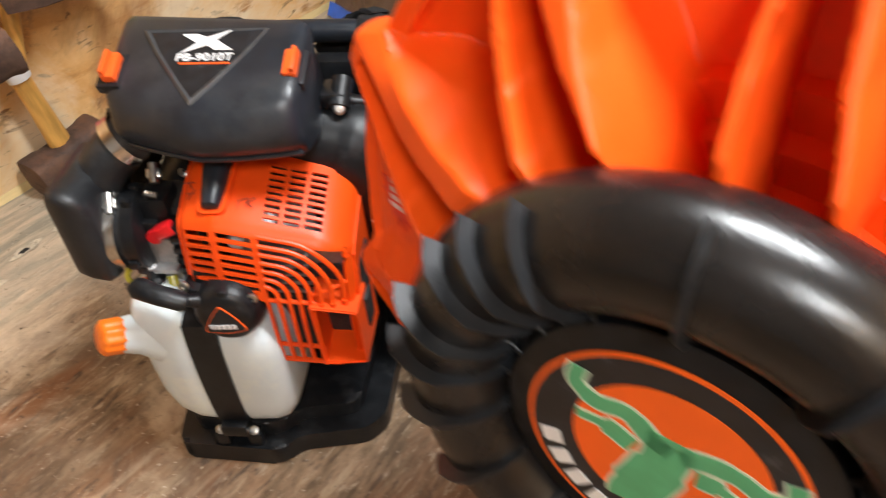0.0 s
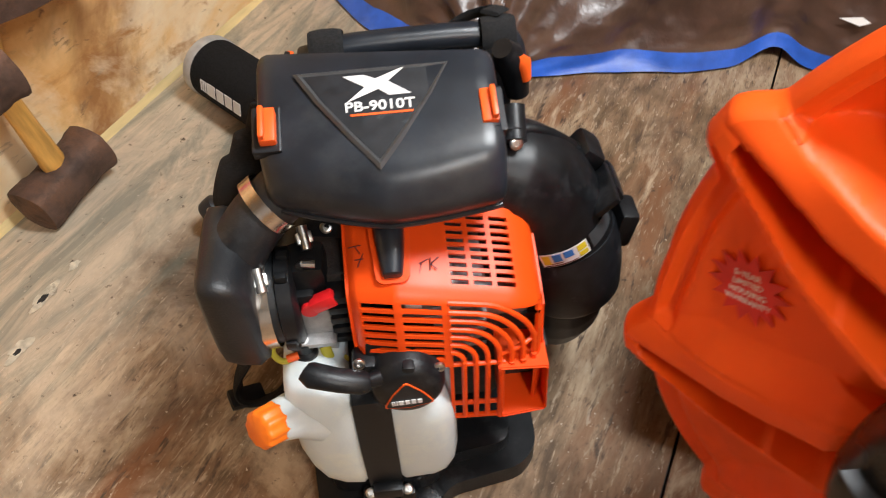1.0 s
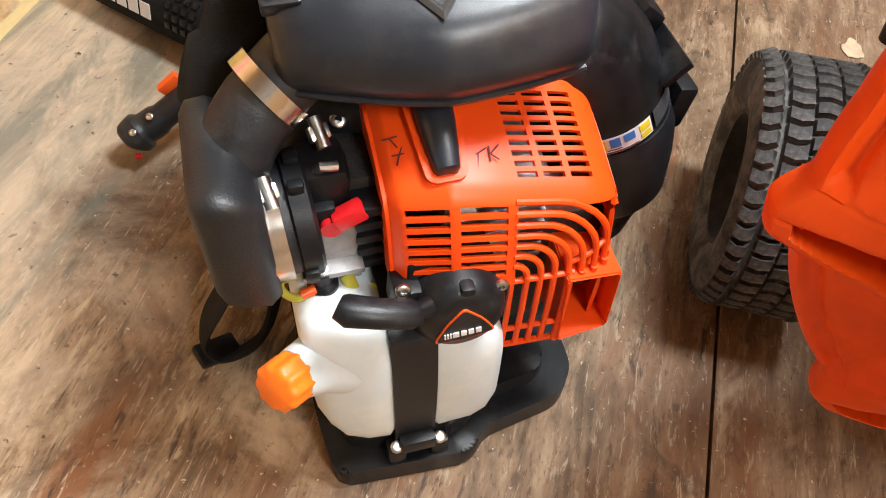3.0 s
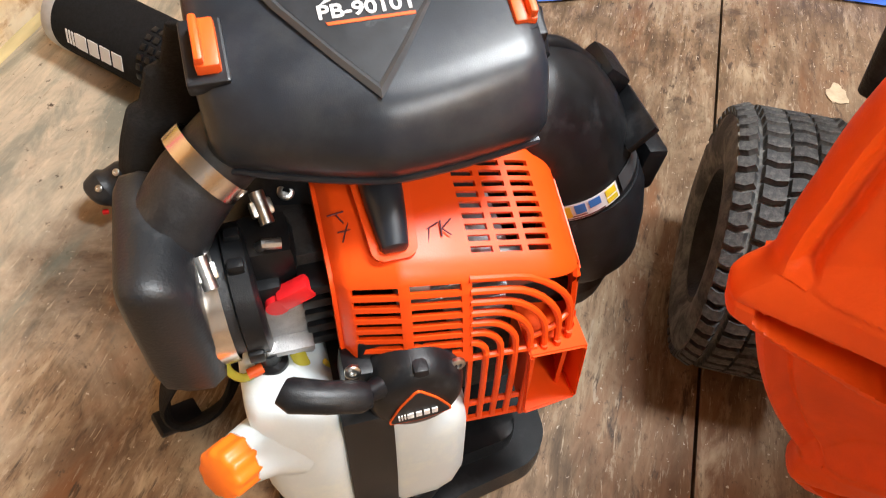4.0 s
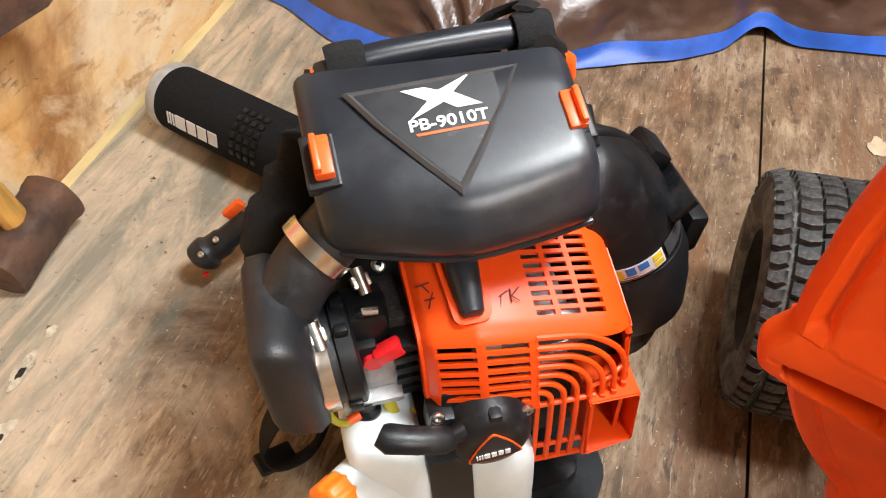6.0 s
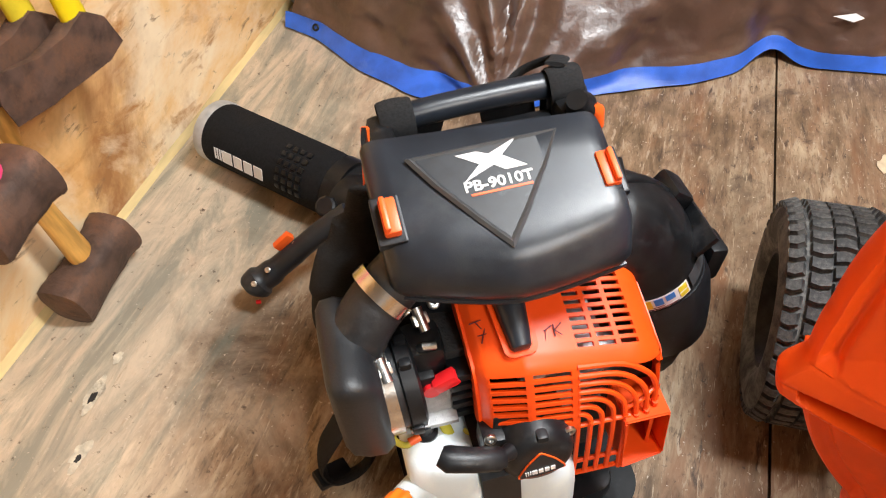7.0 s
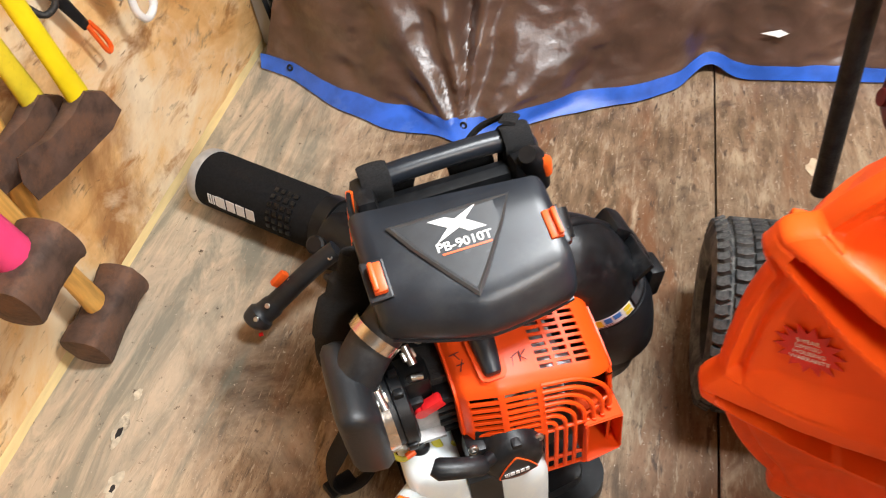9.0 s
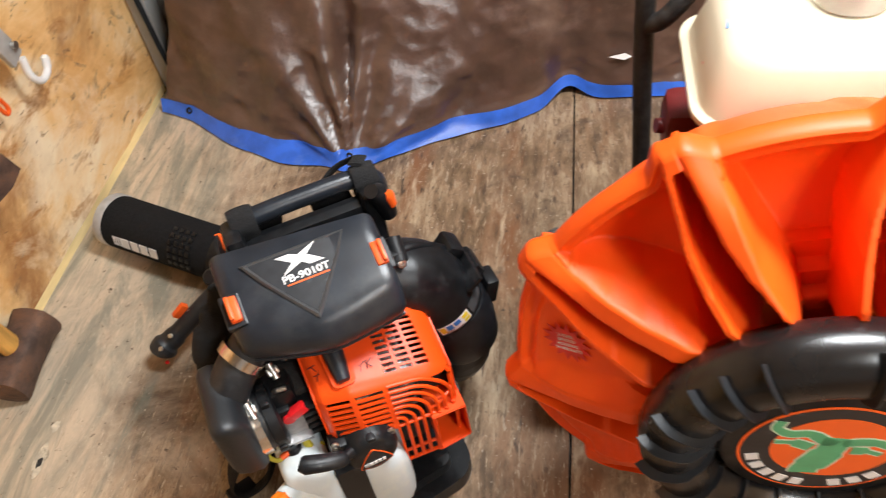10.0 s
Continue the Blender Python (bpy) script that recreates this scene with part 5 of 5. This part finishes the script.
def housing_front(r, deg):
    """Depth of the housing's face, and how much of it belongs to a rib."""
    k, rel, gap = nearest_ear(deg)
    shallow = 1.0 if gap in (2, 3, 4, 5) else 0.0
    deep = 0.567 + 0.020 * math.sin(math.pi * min(1.0, max(0.0, (0.308 - r) / 0.12)))
    for rs in (0.181, 0.153, 0.126):
        deep -= 0.013 * (1 - ease(rs - 0.0012, rs + 0.0012, r))
    flat = crest(r) + 0.026 - 0.012 * ease(0.27, 0.31, r)
    base = deep + (flat - deep) * shallow
    rim_y = 0.556 - 0.003 * ease(0.320, 0.331, r)
    y = base + (rim_y - base) * ease(0.3085, 0.3135, r)
    arc = radians(1) * r
    d_thin = (rel - falling(THIN, r)) * arc
    d_hi = (rel - falling(BROAD_HI, r)) * arc
    low = falling(BROAD_LO, r) + falling(SWEEP_LO, r) if 2 <= k <= 6 else falling(BROAD_LO, r) if k == 1 else falling(BROAD_HI, r) - 2.4
    d_lo = (rel - low) * arc
    top = crest(r)
    slot = min(top + 0.11, 0.605)
    in_slot = (1.0 if k and d_hi > 0 and d_thin < 0 else 0.0) * (1 - ease(0.314, 0.321, r))
    w_thin = 1 - ease(0.0032, 0.0070 if d_thin > 0 else 0.0050, abs(d_thin))
    soft = 0.026 if k in (3, 4, 5) else 0.010
    if d_hi > 0:
        w_broad = 1 - ease(0.0, 0.003, d_hi)
    elif d_lo < 0:
        q = min(1.0, -d_lo / (soft * (0.45 + 0.55 * min(1.0, (0.33 - min(r, 0.33)) / 0.06))))
        w_broad = (1 - q) ** 2
    else:
        w_broad = 1.0
    w_ear = ease(0.314, 0.321, r) if d_lo >= 0 and d_thin <= 0 else 0.0
    if in_slot:
        y = y + (slot - y) * in_slot
    w = max(w_thin, w_broad, w_ear)
    edge = 0.003 * (1 - ease(0.0, 0.004, abs(d_lo))) + 0.0025 * (1 - ease(0.0, 0.004, abs(d_hi)))
    y = y + (top + edge * (w_broad > 0.99) - y) * w
    return y, (max(w, in_slot) > 0.02), k


def rim_radius(deg):
    rel = nearest_ear(deg)[1]
    return 0.313 + 0.0195 * ease(-5.0, 0.0, rel) * (1 - ease(3.5, 8.0, rel))


def housing_bms():
    rows = spread(0.105, 0.180, 22)[:-1] + spread(0.180, 0.300, 34)[:-1] + spread(0.300, 0.324, 14) + [0.327, 0.329, 0.3305]
    lip = [(0.3325, 0.555), (0.3345, 0.559), (0.3355, 0.564), (0.336, 0.570), (0.3350, 0.576), (0.332, 0.580), (0.325, 0.583), (0.308, 0.590), (0.298, 0.604), (0.282, 0.632), (0.262, 0.660), (0.238, 0.690), (0.20, 0.702)]
    turns = 1080
    pts, member = [], []
    for j in range(turns):
        deg = 360.0 * j / turns
        out = rim_radius(deg) / 0.3315
        grow = volute(deg)
        ca, sa = math.cos(radians(deg)), math.sin(radians(deg))
        col, mem = [], []
        for r in rows:
            y, rib, k = housing_front(r, deg)
            rr = r * (1 + (out - 1) * ease(0.260, 0.3305, r))
            rr *= 1 + grow * min(1.0, max(0.0, (r - 0.19) / 0.11))
            col.append((AX + rr * ca, y, AZ + rr * sa))
            mem.append(k if rib else -1)
        y_edge = col[-1][1]
        for r, y in lip:
            rr = r * (1 + (out - 1) * (1.0 if r > 0.31 else 0.35)) * (1 + grow)
            col.append((AX + rr * ca, y + (y_edge - 0.553) * (1.0 if y < 0.57 else 0.4 if y < 0.6 else 0.0), AZ + rr * sa))
            mem.append(-1)
        pts.append(col)
        member.append(mem)
    groups = collections.defaultdict(list)
    for j in range(turns):
        j2 = (j + 1) % turns
        for i in range(len(pts[0]) - 1):
            groups[member[j][i] if i < len(rows) - 1 else -1].append(((j, i), (j2, i), (j2, i + 1), (j, i + 1)))
    made = {}
    for key, quads in groups.items():
        bm, seen = bmesh.new(), {}
        for quad in quads:
            vs = []
            for c in quad:
                if c not in seen:
                    seen[c] = bm.verts.new(pts[c[0]][c[1]])
                vs.append(seen[c])
            bm.faces.new(vs)
        made[key] = bm
    return made


pieces = housing_bms()
shell = part("fan_housing", pieces.pop(-1), M["goat"], goat, "orange moulded fan housing", smooth=50)
for key in sorted(pieces):
    part("rib", pieces[key], M["goat"], shell, smooth=50)
part("back_plate", revolve([(0, 0.69), (0.19, 0.69), (0.202, 0.695), (0.202, 0.705), (0, 0.71)], GM, 64), M["goat"], shell)


def on_housing(r, deg):
    return polar(r, deg, housing_front(r, deg)[0])


# pale-scratched sticker on the panel between two ribs
sp = [on_housing(0.260, 173.5), on_housing(0.280, 173.5), on_housing(0.240, 173.5), on_housing(0.260, 176), on_housing(0.260, 171)]
STAR_N = (sp[1] - sp[2]).cross(sp[3] - sp[4]).normalized()
if STAR_N.y > 0:
    STAR_N = -STAR_N
star_m = axes(sp[0] + STAR_N * 0.002, (0.62, -0.70, 0.34), STAR_N)
spts = []
for k in range(28):
    a, r = 2 * math.pi * k / 28, 0.021 if k % 2 else 0.032
    spts.append((r * math.cos(a), r * math.sin(a) * 0.92))
star = part("warranty_sticker", prism(spts, 0.0008, star_m), M["sticker_red"], shell, "red starburst sticker with white words", smooth=0)
for k, txt in enumerate(("5-YEAR", "LIMITED", "HOUSING", "WARRANTY")):
    part("lettering", letters(txt, 0.0046, star_m @ Matrix.Translation((0, 0.0105 - 0.0070 * k, 0.0010)), 0.0002, 0, 0.0), M["white"], star, "white sticker lettering", smooth=0)

# black intake ring with fins
RY, RR, RM = 0.443, 0.148, 0.0365
ring = part("intake_ring", revolve([(RR + RM * math.cos(2 * math.pi * k / 24), RY + RM * math.sin(2 * math.pi * k / 24)) for k in range(24)], GM, 96, True), M["ring_black"], goat, "black moulded intake ring", smooth=60)
FINS = (90, 120, 132, 143, 160, 174, 192, 214, 236, 258, 280, 302, 324, 346, 8, 30, 60)
for k, deg in enumerate(FINS):
    ca, sa = math.cos(radians(deg)), math.sin(radians(deg))
    tang = Vector((-sa, 0, ca))
    bm = bmesh.new()
    rows_ = []
    for j in range(15):
        a = radians(-28 - 214 * j / 14)
        if k % 3 == 1 and j > 9:
            continue
        for_out = 0.011 if j < 3 else 0.0095 if j < 6 else 0.0065
        r1, y1 = RR + (RM - 0.003) * math.cos(a), RY + (RM - 0.003) * math.sin(a)
        r2, y2 = RR + (RM + for_out) * math.cos(a), RY + (RM + for_out) * math.sin(a)
        rows_.append([bm.verts.new(Vector((AX + r * ca, y, AZ + r * sa)) + tang * w) for r, y, w in ((r1, y1, -0.0016), (r2, y2, -0.0008), (r2, y2, 0.0008), (r1, y1, 0.0016))])
    for a_, b_ in zip(rows_, rows_[1:]):
        for q in range(4):
            bm.faces.new((a_[q], a_[(q + 1) % 4], b_[(q + 1) % 4], b_[q]))
    bm.faces.new(rows_[0][::-1])
    bm.faces.new(rows_[-1])
    part("ring_fin", bm, M["duct_rubber"], ring, smooth=30)
hub = part("intake_hub", revolve([(0, 0.4295), (0.099, 0.4295), (0.102, 0.4315), (0.102, 0.452), (0.096, 0.460), (0, 0.460)], GM, 72), M["black"], goat, "black intake hub disc")
for rr in (0.1065, 0.1145):
    part("guard_ring", revolve([(rr - 0.002, 0.450), (rr + 0.002, 0.450), (rr + 0.002, 0.458), (rr - 0.002, 0.448)], GM, 72, True), M["black"], goat)
for deg in FINS:
    part("guard_spoke", sweep([polar(0.098, deg, 0.4335), polar(0.110, deg, 0.436), polar(0.122, deg, 0.426)], [0.0016, 0.0018, 0.0014], 8), M["black"], goat)
part("guard_back", revolve([(0.10, 0.475), (0.15, 0.475), (0.15, 0.48), (0.10, 0.48)], GM, 48, True), M["engine_dark"], goat)
LM = axes((AX, 0.4291, AZ), (1, 0, 0), (0, -1, 0)) @ Matrix.Diagonal((0.956, 0.956, 1, 1))


def disc(r, h, n=72):
    return revolve([(0, 0), (r, 0), (r, h), (0, h)], LM, n)


part("logo_outline", disc(0.0895, 0.0008), M["logo_orange"], hub, "orange ring printed on the hub", smooth=30)
part("logo_field", disc(0.0862, 0.0012), M["gloss_black"], hub, "black printed field", smooth=30)
part("logo_disc", moved(disc(0.062, 0.0016), Matrix.Translation((AX + 0.004, 0, AZ + 0.006)) @ Matrix.Diagonal((1.0, 1, 1.0, 1)) @ Matrix.Translation((-AX, 0, -AZ))), M["logo_orange"], hub, "orange printed disc", smooth=30)


def logo_band(ctrl_pts, widths, h):
    P = curve_pts([(x, y, 0) for x, y in ctrl_pts], 6)
    n = len(P)
    W = [widths[min(int(i / (n - 1) * (len(widths) - 1)), len(widths) - 2)] for i in range(n)]
    left, right = [], []
    for i in range(n):
        d = (P[min(i + 1, n - 1)] - P[max(i - 1, 0)]).normalized()
        left.append((P[i].x - d.y * W[i], P[i].y + d.x * W[i]))
        right.append((P[i].x + d.y * W[i], P[i].y - d.x * W[i]))
    return prism(left + right[::-1], h, LM)


pale = M["logo_edge"] = mat("pale_green_print", (0.62, 0.70, 0.55), 0.4, bump=0)
for nm, grow, h, mt in (("logo_edge", 0.0022, 0.0019, pale), ("logo_shape", 0.0, 0.0023, M["logo_green"])):
    part(nm, merge(logo_band([(-0.057, 0.058), (-0.058, 0.044), (-0.044, 0.034), (-0.024, 0.036), (-0.006, 0.022), (0.004, 0.018)], [0.005 + grow, 0.006 + grow, 0.007 + grow, 0.007 + grow], h),
                   logo_band([(0.072, 0.040), (0.074, 0.026), (0.060, 0.018), (0.044, 0.024), (0.026, 0.024), (0.010, 0.018)], [0.005 + grow, 0.006 + grow, 0.007 + grow, 0.007 + grow], h),
                   logo_band([(-0.056, 0.016), (-0.036, 0.016), (-0.018, 0.008)], [0.003 + grow, 0.007 + grow, 0.003 + grow], h),
                   logo_band([(0.052, 0.000), (0.036, 0.006), (0.022, 0.006)], [0.003 + grow, 0.007 + grow, 0.003 + grow], h),
                   logo_band([(0.004, 0.030), (0.002, 0.006), (-0.006, -0.020), (-0.014, -0.040), (-0.014, -0.050)], [0.014 + grow, 0.017 + grow, 0.014 + grow, 0.012 + grow], h)), mt, hub, "plain green printed shapes", smooth=0)
for k in range(9):
    if k != 5:
        deg = 196 + 15.5 * k
        c_ = Vector((AX + 0.0712 * math.cos(radians(deg)), 0.4275, AZ + 0.0712 * math.sin(radians(deg))))
        part("print_bar", box((0, 0, 0), (0.0125, 0.013, 0.0012), 0, axes(c_, (-math.sin(radians(deg)), 0, math.cos(radians(deg))), (0, -1, 0))), M["white"], hub, "white print bar", smooth=0)

# wheels with treaded tyres
def wheel(x0, w, yc, r):
    xc = x0 + w / 2
    wm = axes((xc, yc, r), (0, 1, 0), (1, 0, 0))
    prof = [(r * 0.52, -w * 0.40), (r * 0.62, -w * 0.47), (r * 0.80, -w * 0.50), (r * 0.905, -w * 0.46), (r * 0.945, -w * 0.36), (r * 0.955, 0), (r * 0.945, w * 0.36), (r * 0.905, w * 0.46), (r * 0.80, w * 0.50), (r * 0.62, w * 0.47), (r * 0.52, w * 0.40)]
    tyre = part("tyre", revolve(prof, wm, 72), M["rubber"], goat, "dusty black turf tyre")
    rimp = part("wheel_rim", revolve([(0, -w * 0.20), (r * 0.16, -w * 0.30), (r * 0.18, -w * 0.22), (r * 0.42, -w * 0.24), (r * 0.50, -w * 0.42), (r * 0.54, -w * 0.42), (r * 0.53, w * 0.42), (r * 0.4, w * 0.2), (0, w * 0.2)], wm, 48), M["engine_dark"], goat, "dark dusty wheel rim")
    meshes = []
    for shape in range(3):
        bw, bl, bh = (0.0252, 0.0152, 0.0085) if shape < 2 else (0.0190, 0.0140, 0.010)
        sk = 0.0024 if shape == 0 else -0.0024
        bm = bmesh.new()
        vs = []
        for z_, q in ((0, 1.0), (bh, 0.88)):
            vs.append([bm.verts.new((sx_ * bw / 2 * q, sy_ * bl / 2 * q + (sk if sx_ == 0 else 0), z_)) for sx_, sy_ in ((-1, -1), (0, -1), (1, -1), (1, 1), (0, 1), (-1, 1))])
        bm.faces.new(vs[0][::-1])
        bm.faces.new(vs[1])
        for q in range(6):
            bm.faces.new((vs[0][q], vs[0][(q + 1) % 6], vs[1][(q + 1) % 6], vs[1][q]))
        me = bpy.data.meshes.new("tread_block")
        bm.to_mesh(me)
        bm.free()
        me.materials.append(M["rubber"])
        meshes.append(me)
    n_row = 46
    for k in range(n_row):
        for c in range(5):
            off = (-0.048, -0.0245, 0.0, 0.0245, 0.048)[c] * w / 0.127
            a = 2 * math.pi * (k + (0.5 if c % 2 else 0)) / n_row
            rad = Vector((0, math.cos(a), math.sin(a)))
            edge = abs(off) > 0.04 * w / 0.127
            n_ = (rad + (Vector((1, 0, 0)) * math.copysign(0.45, off) if edge else Vector())).normalized()
            base_r = r * (0.925 if edge else 0.945)
            ob = new("tread_block", meshes[2 if edge else c % 2])
            ob.parent = tyre
            ob.matrix_basis = axes(Vector((xc + off, yc, r)) + rad * base_r, (1, 0, 0), n_)
    return tyre


wheel(-0.262, 0.132, 0.862, 0.149)
part("axle", rod((-0.2, 0.862, 0.144), (0.4, 0.862, 0.144), 0.012), M["engine_dark"], goat)
tyre2 = part("tyre", revolve([(0.08, -0.05), (0.13, -0.062), (0.138, -0.05), (0.144, 0), (0.138, 0.05), (0.13, 0.062), (0.08, 0.05)], axes((0.39, 0.862, 0.144), (0, 1, 0), (1, 0, 0)), 48, True), M["rubber"], goat, "dusty black turf tyre")
part("deck", merge(box((0.12, 0.92, 0.30), (0.24, 0.36, 0.02), 0.006), box((0.02, 0.90, 0.22), (0.03, 0.08, 0.16), 0.006), box((0.24, 0.90, 0.22), (0.03, 0.08, 0.16), 0.006)), M["engine_dark"], goat, "black steel engine deck")
part("engine", merge(box((0.13, 0.88, 0.46), (0.18, 0.26, 0.30), 0.03), box((0.10, 0.84, 0.60), (0.12, 0.14, 0.10), 0.02)), M["engine_dark"], goat, "dark petrol engine")
part("air_filter", merge(box((-0.06, 0.96, 0.50), (0.06, 0.08, 0.08), 0.02), rod((-0.075, 0.95, 0.50), (-0.10, 0.945, 0.505), 0.013, 0.011)), M["engine_red"], goat, "dark red engine part")
# cream fuel tank with a folded seam
def rect_ring(x0, x1, y0, y1, z, r, n=6):
    out = []
    for cx, cy, a0 in ((x1 - r, y1 - r, 0), (x0 + r, y1 - r, 90), (x0 + r, y0 + r, 180), (x1 - r, y0 + r, 270)):
        for k in range(n + 1):
            a = radians(a0 + 90 * k / n)
            out.append((cx + r * math.cos(a), cy + r * math.sin(a), z))
    return out


TX0, TX1, TY0, TY1, TZ = -0.092, 0.215, 0.705, 0.945, 0.690
gt = part("fuel_tank", loft([rect_ring(TX0 + 0.03, TX1 - 0.03, TY0 + 0.03, TY1 - 0.03, TZ - 0.05, 0.03), rect_ring(TX0 + 0.012, TX1 - 0.012, TY0 + 0.012, TY1 - 0.012, TZ - 0.02, 0.04), rect_ring(TX0 + 0.008, TX1 - 0.008, TY0 + 0.008, TY1 - 0.008, TZ - 0.003, 0.045),
                          rect_ring(TX0, TX1, TY0, TY1, TZ - 0.003, 0.05), rect_ring(TX0, TX1, TY0, TY1, TZ + 0.004, 0.05), rect_ring(TX0 + 0.010, TX1 - 0.010, TY0 + 0.010, TY1 - 0.010, TZ + 0.005, 0.045), rect_ring(TX0 + 0.016, TX1 - 0.016, TY0 + 0.016, TY1 - 0.016, TZ + 0.030, 0.045),
                          rect_ring(TX0 + 0.026, TX1 - 0.026, TY0 + 0.026, TY1 - 0.026, TZ + 0.062, 0.045), rect_ring(TX0 + 0.036, TX1 - 0.036, TY0 + 0.036, TY1 - 0.036, TZ + 0.074, 0.04), rect_ring(TX0 + 0.055, TX1 - 0.055, TY0 + 0.055, TY1 - 0.055, TZ + 0.080, 0.03)]),
          M["cream"], goat, "cream painted steel fuel tank", smooth=50)
part("tank_cap", revolve([(0, 0.032), (0.032, 0.032), (0.038, 0.026), (0.039, 0.0), (0.030, -0.004), (0, -0.004)], pose(0.075, 0.84, TZ + 0.083), 40), M["glassy"], gt, "clear glossy tank cap")
part("blue_label", box((-0.034, 0.835, TZ + 0.0735), (0.038, 0.075, 0.0015), 0.0004, pose(0, 0, 0, 0, 0, -8)), M["blue_label"], gt, "blue printed label")
part("label_sign", merge(*[revolve([(0, 0), (0.011, 0), (0.011, 0.0006), (0, 0.0006)], pose(-0.037 + 0.003 * k, 0.815 + 0.024 * k, TZ + 0.0745), 16) for k in range(3)]), M["white"], gt, "pale sign shapes on the label")
part("yellow_label", box((0.135, 0.80, TZ + 0.0805), (0.014, 0.04, 0.0012), 0.0003, pose(0, 0, 0, 0, 0, 10)), M["yellow_label"], gt, "yellow printed label")
part("red_mark", box((TX0 + 0.021, 0.80, TZ + 0.042), (0.001, 0.006, 0.03), 0, pose(0, 0, 0, 0, 20, 0)), M["red"], gt, "thin red mark", smooth=0)
# push handle
HANDLE_A, HANDLE_B, HANDLE_C = (-0.095, 1.05, 0.24), (-0.119, 1.055, 0.60), (-0.118, 1.058, 0.75)
part("push_handle", sweep(curve_pts([HANDLE_A, HANDLE_B, HANDLE_C], 10), [0.0150] * 14 + [0.016, 0.018, 0.020, 0.021, 0.021, 0.021, 0.021], 20), M["engine_dark"], goat, "black steel push handle tube")
part("handle_brace", sweep(curve_pts([HANDLE_B, (HANDLE_B[0] + 0.05, HANDLE_B[1] - 0.02, HANDLE_B[2] + 0.06), (0.10, HANDLE_B[1] + 0.05, HANDLE_B[2] + 0.30)], 6), 0.014, 14), M["engine_dark"], goat)
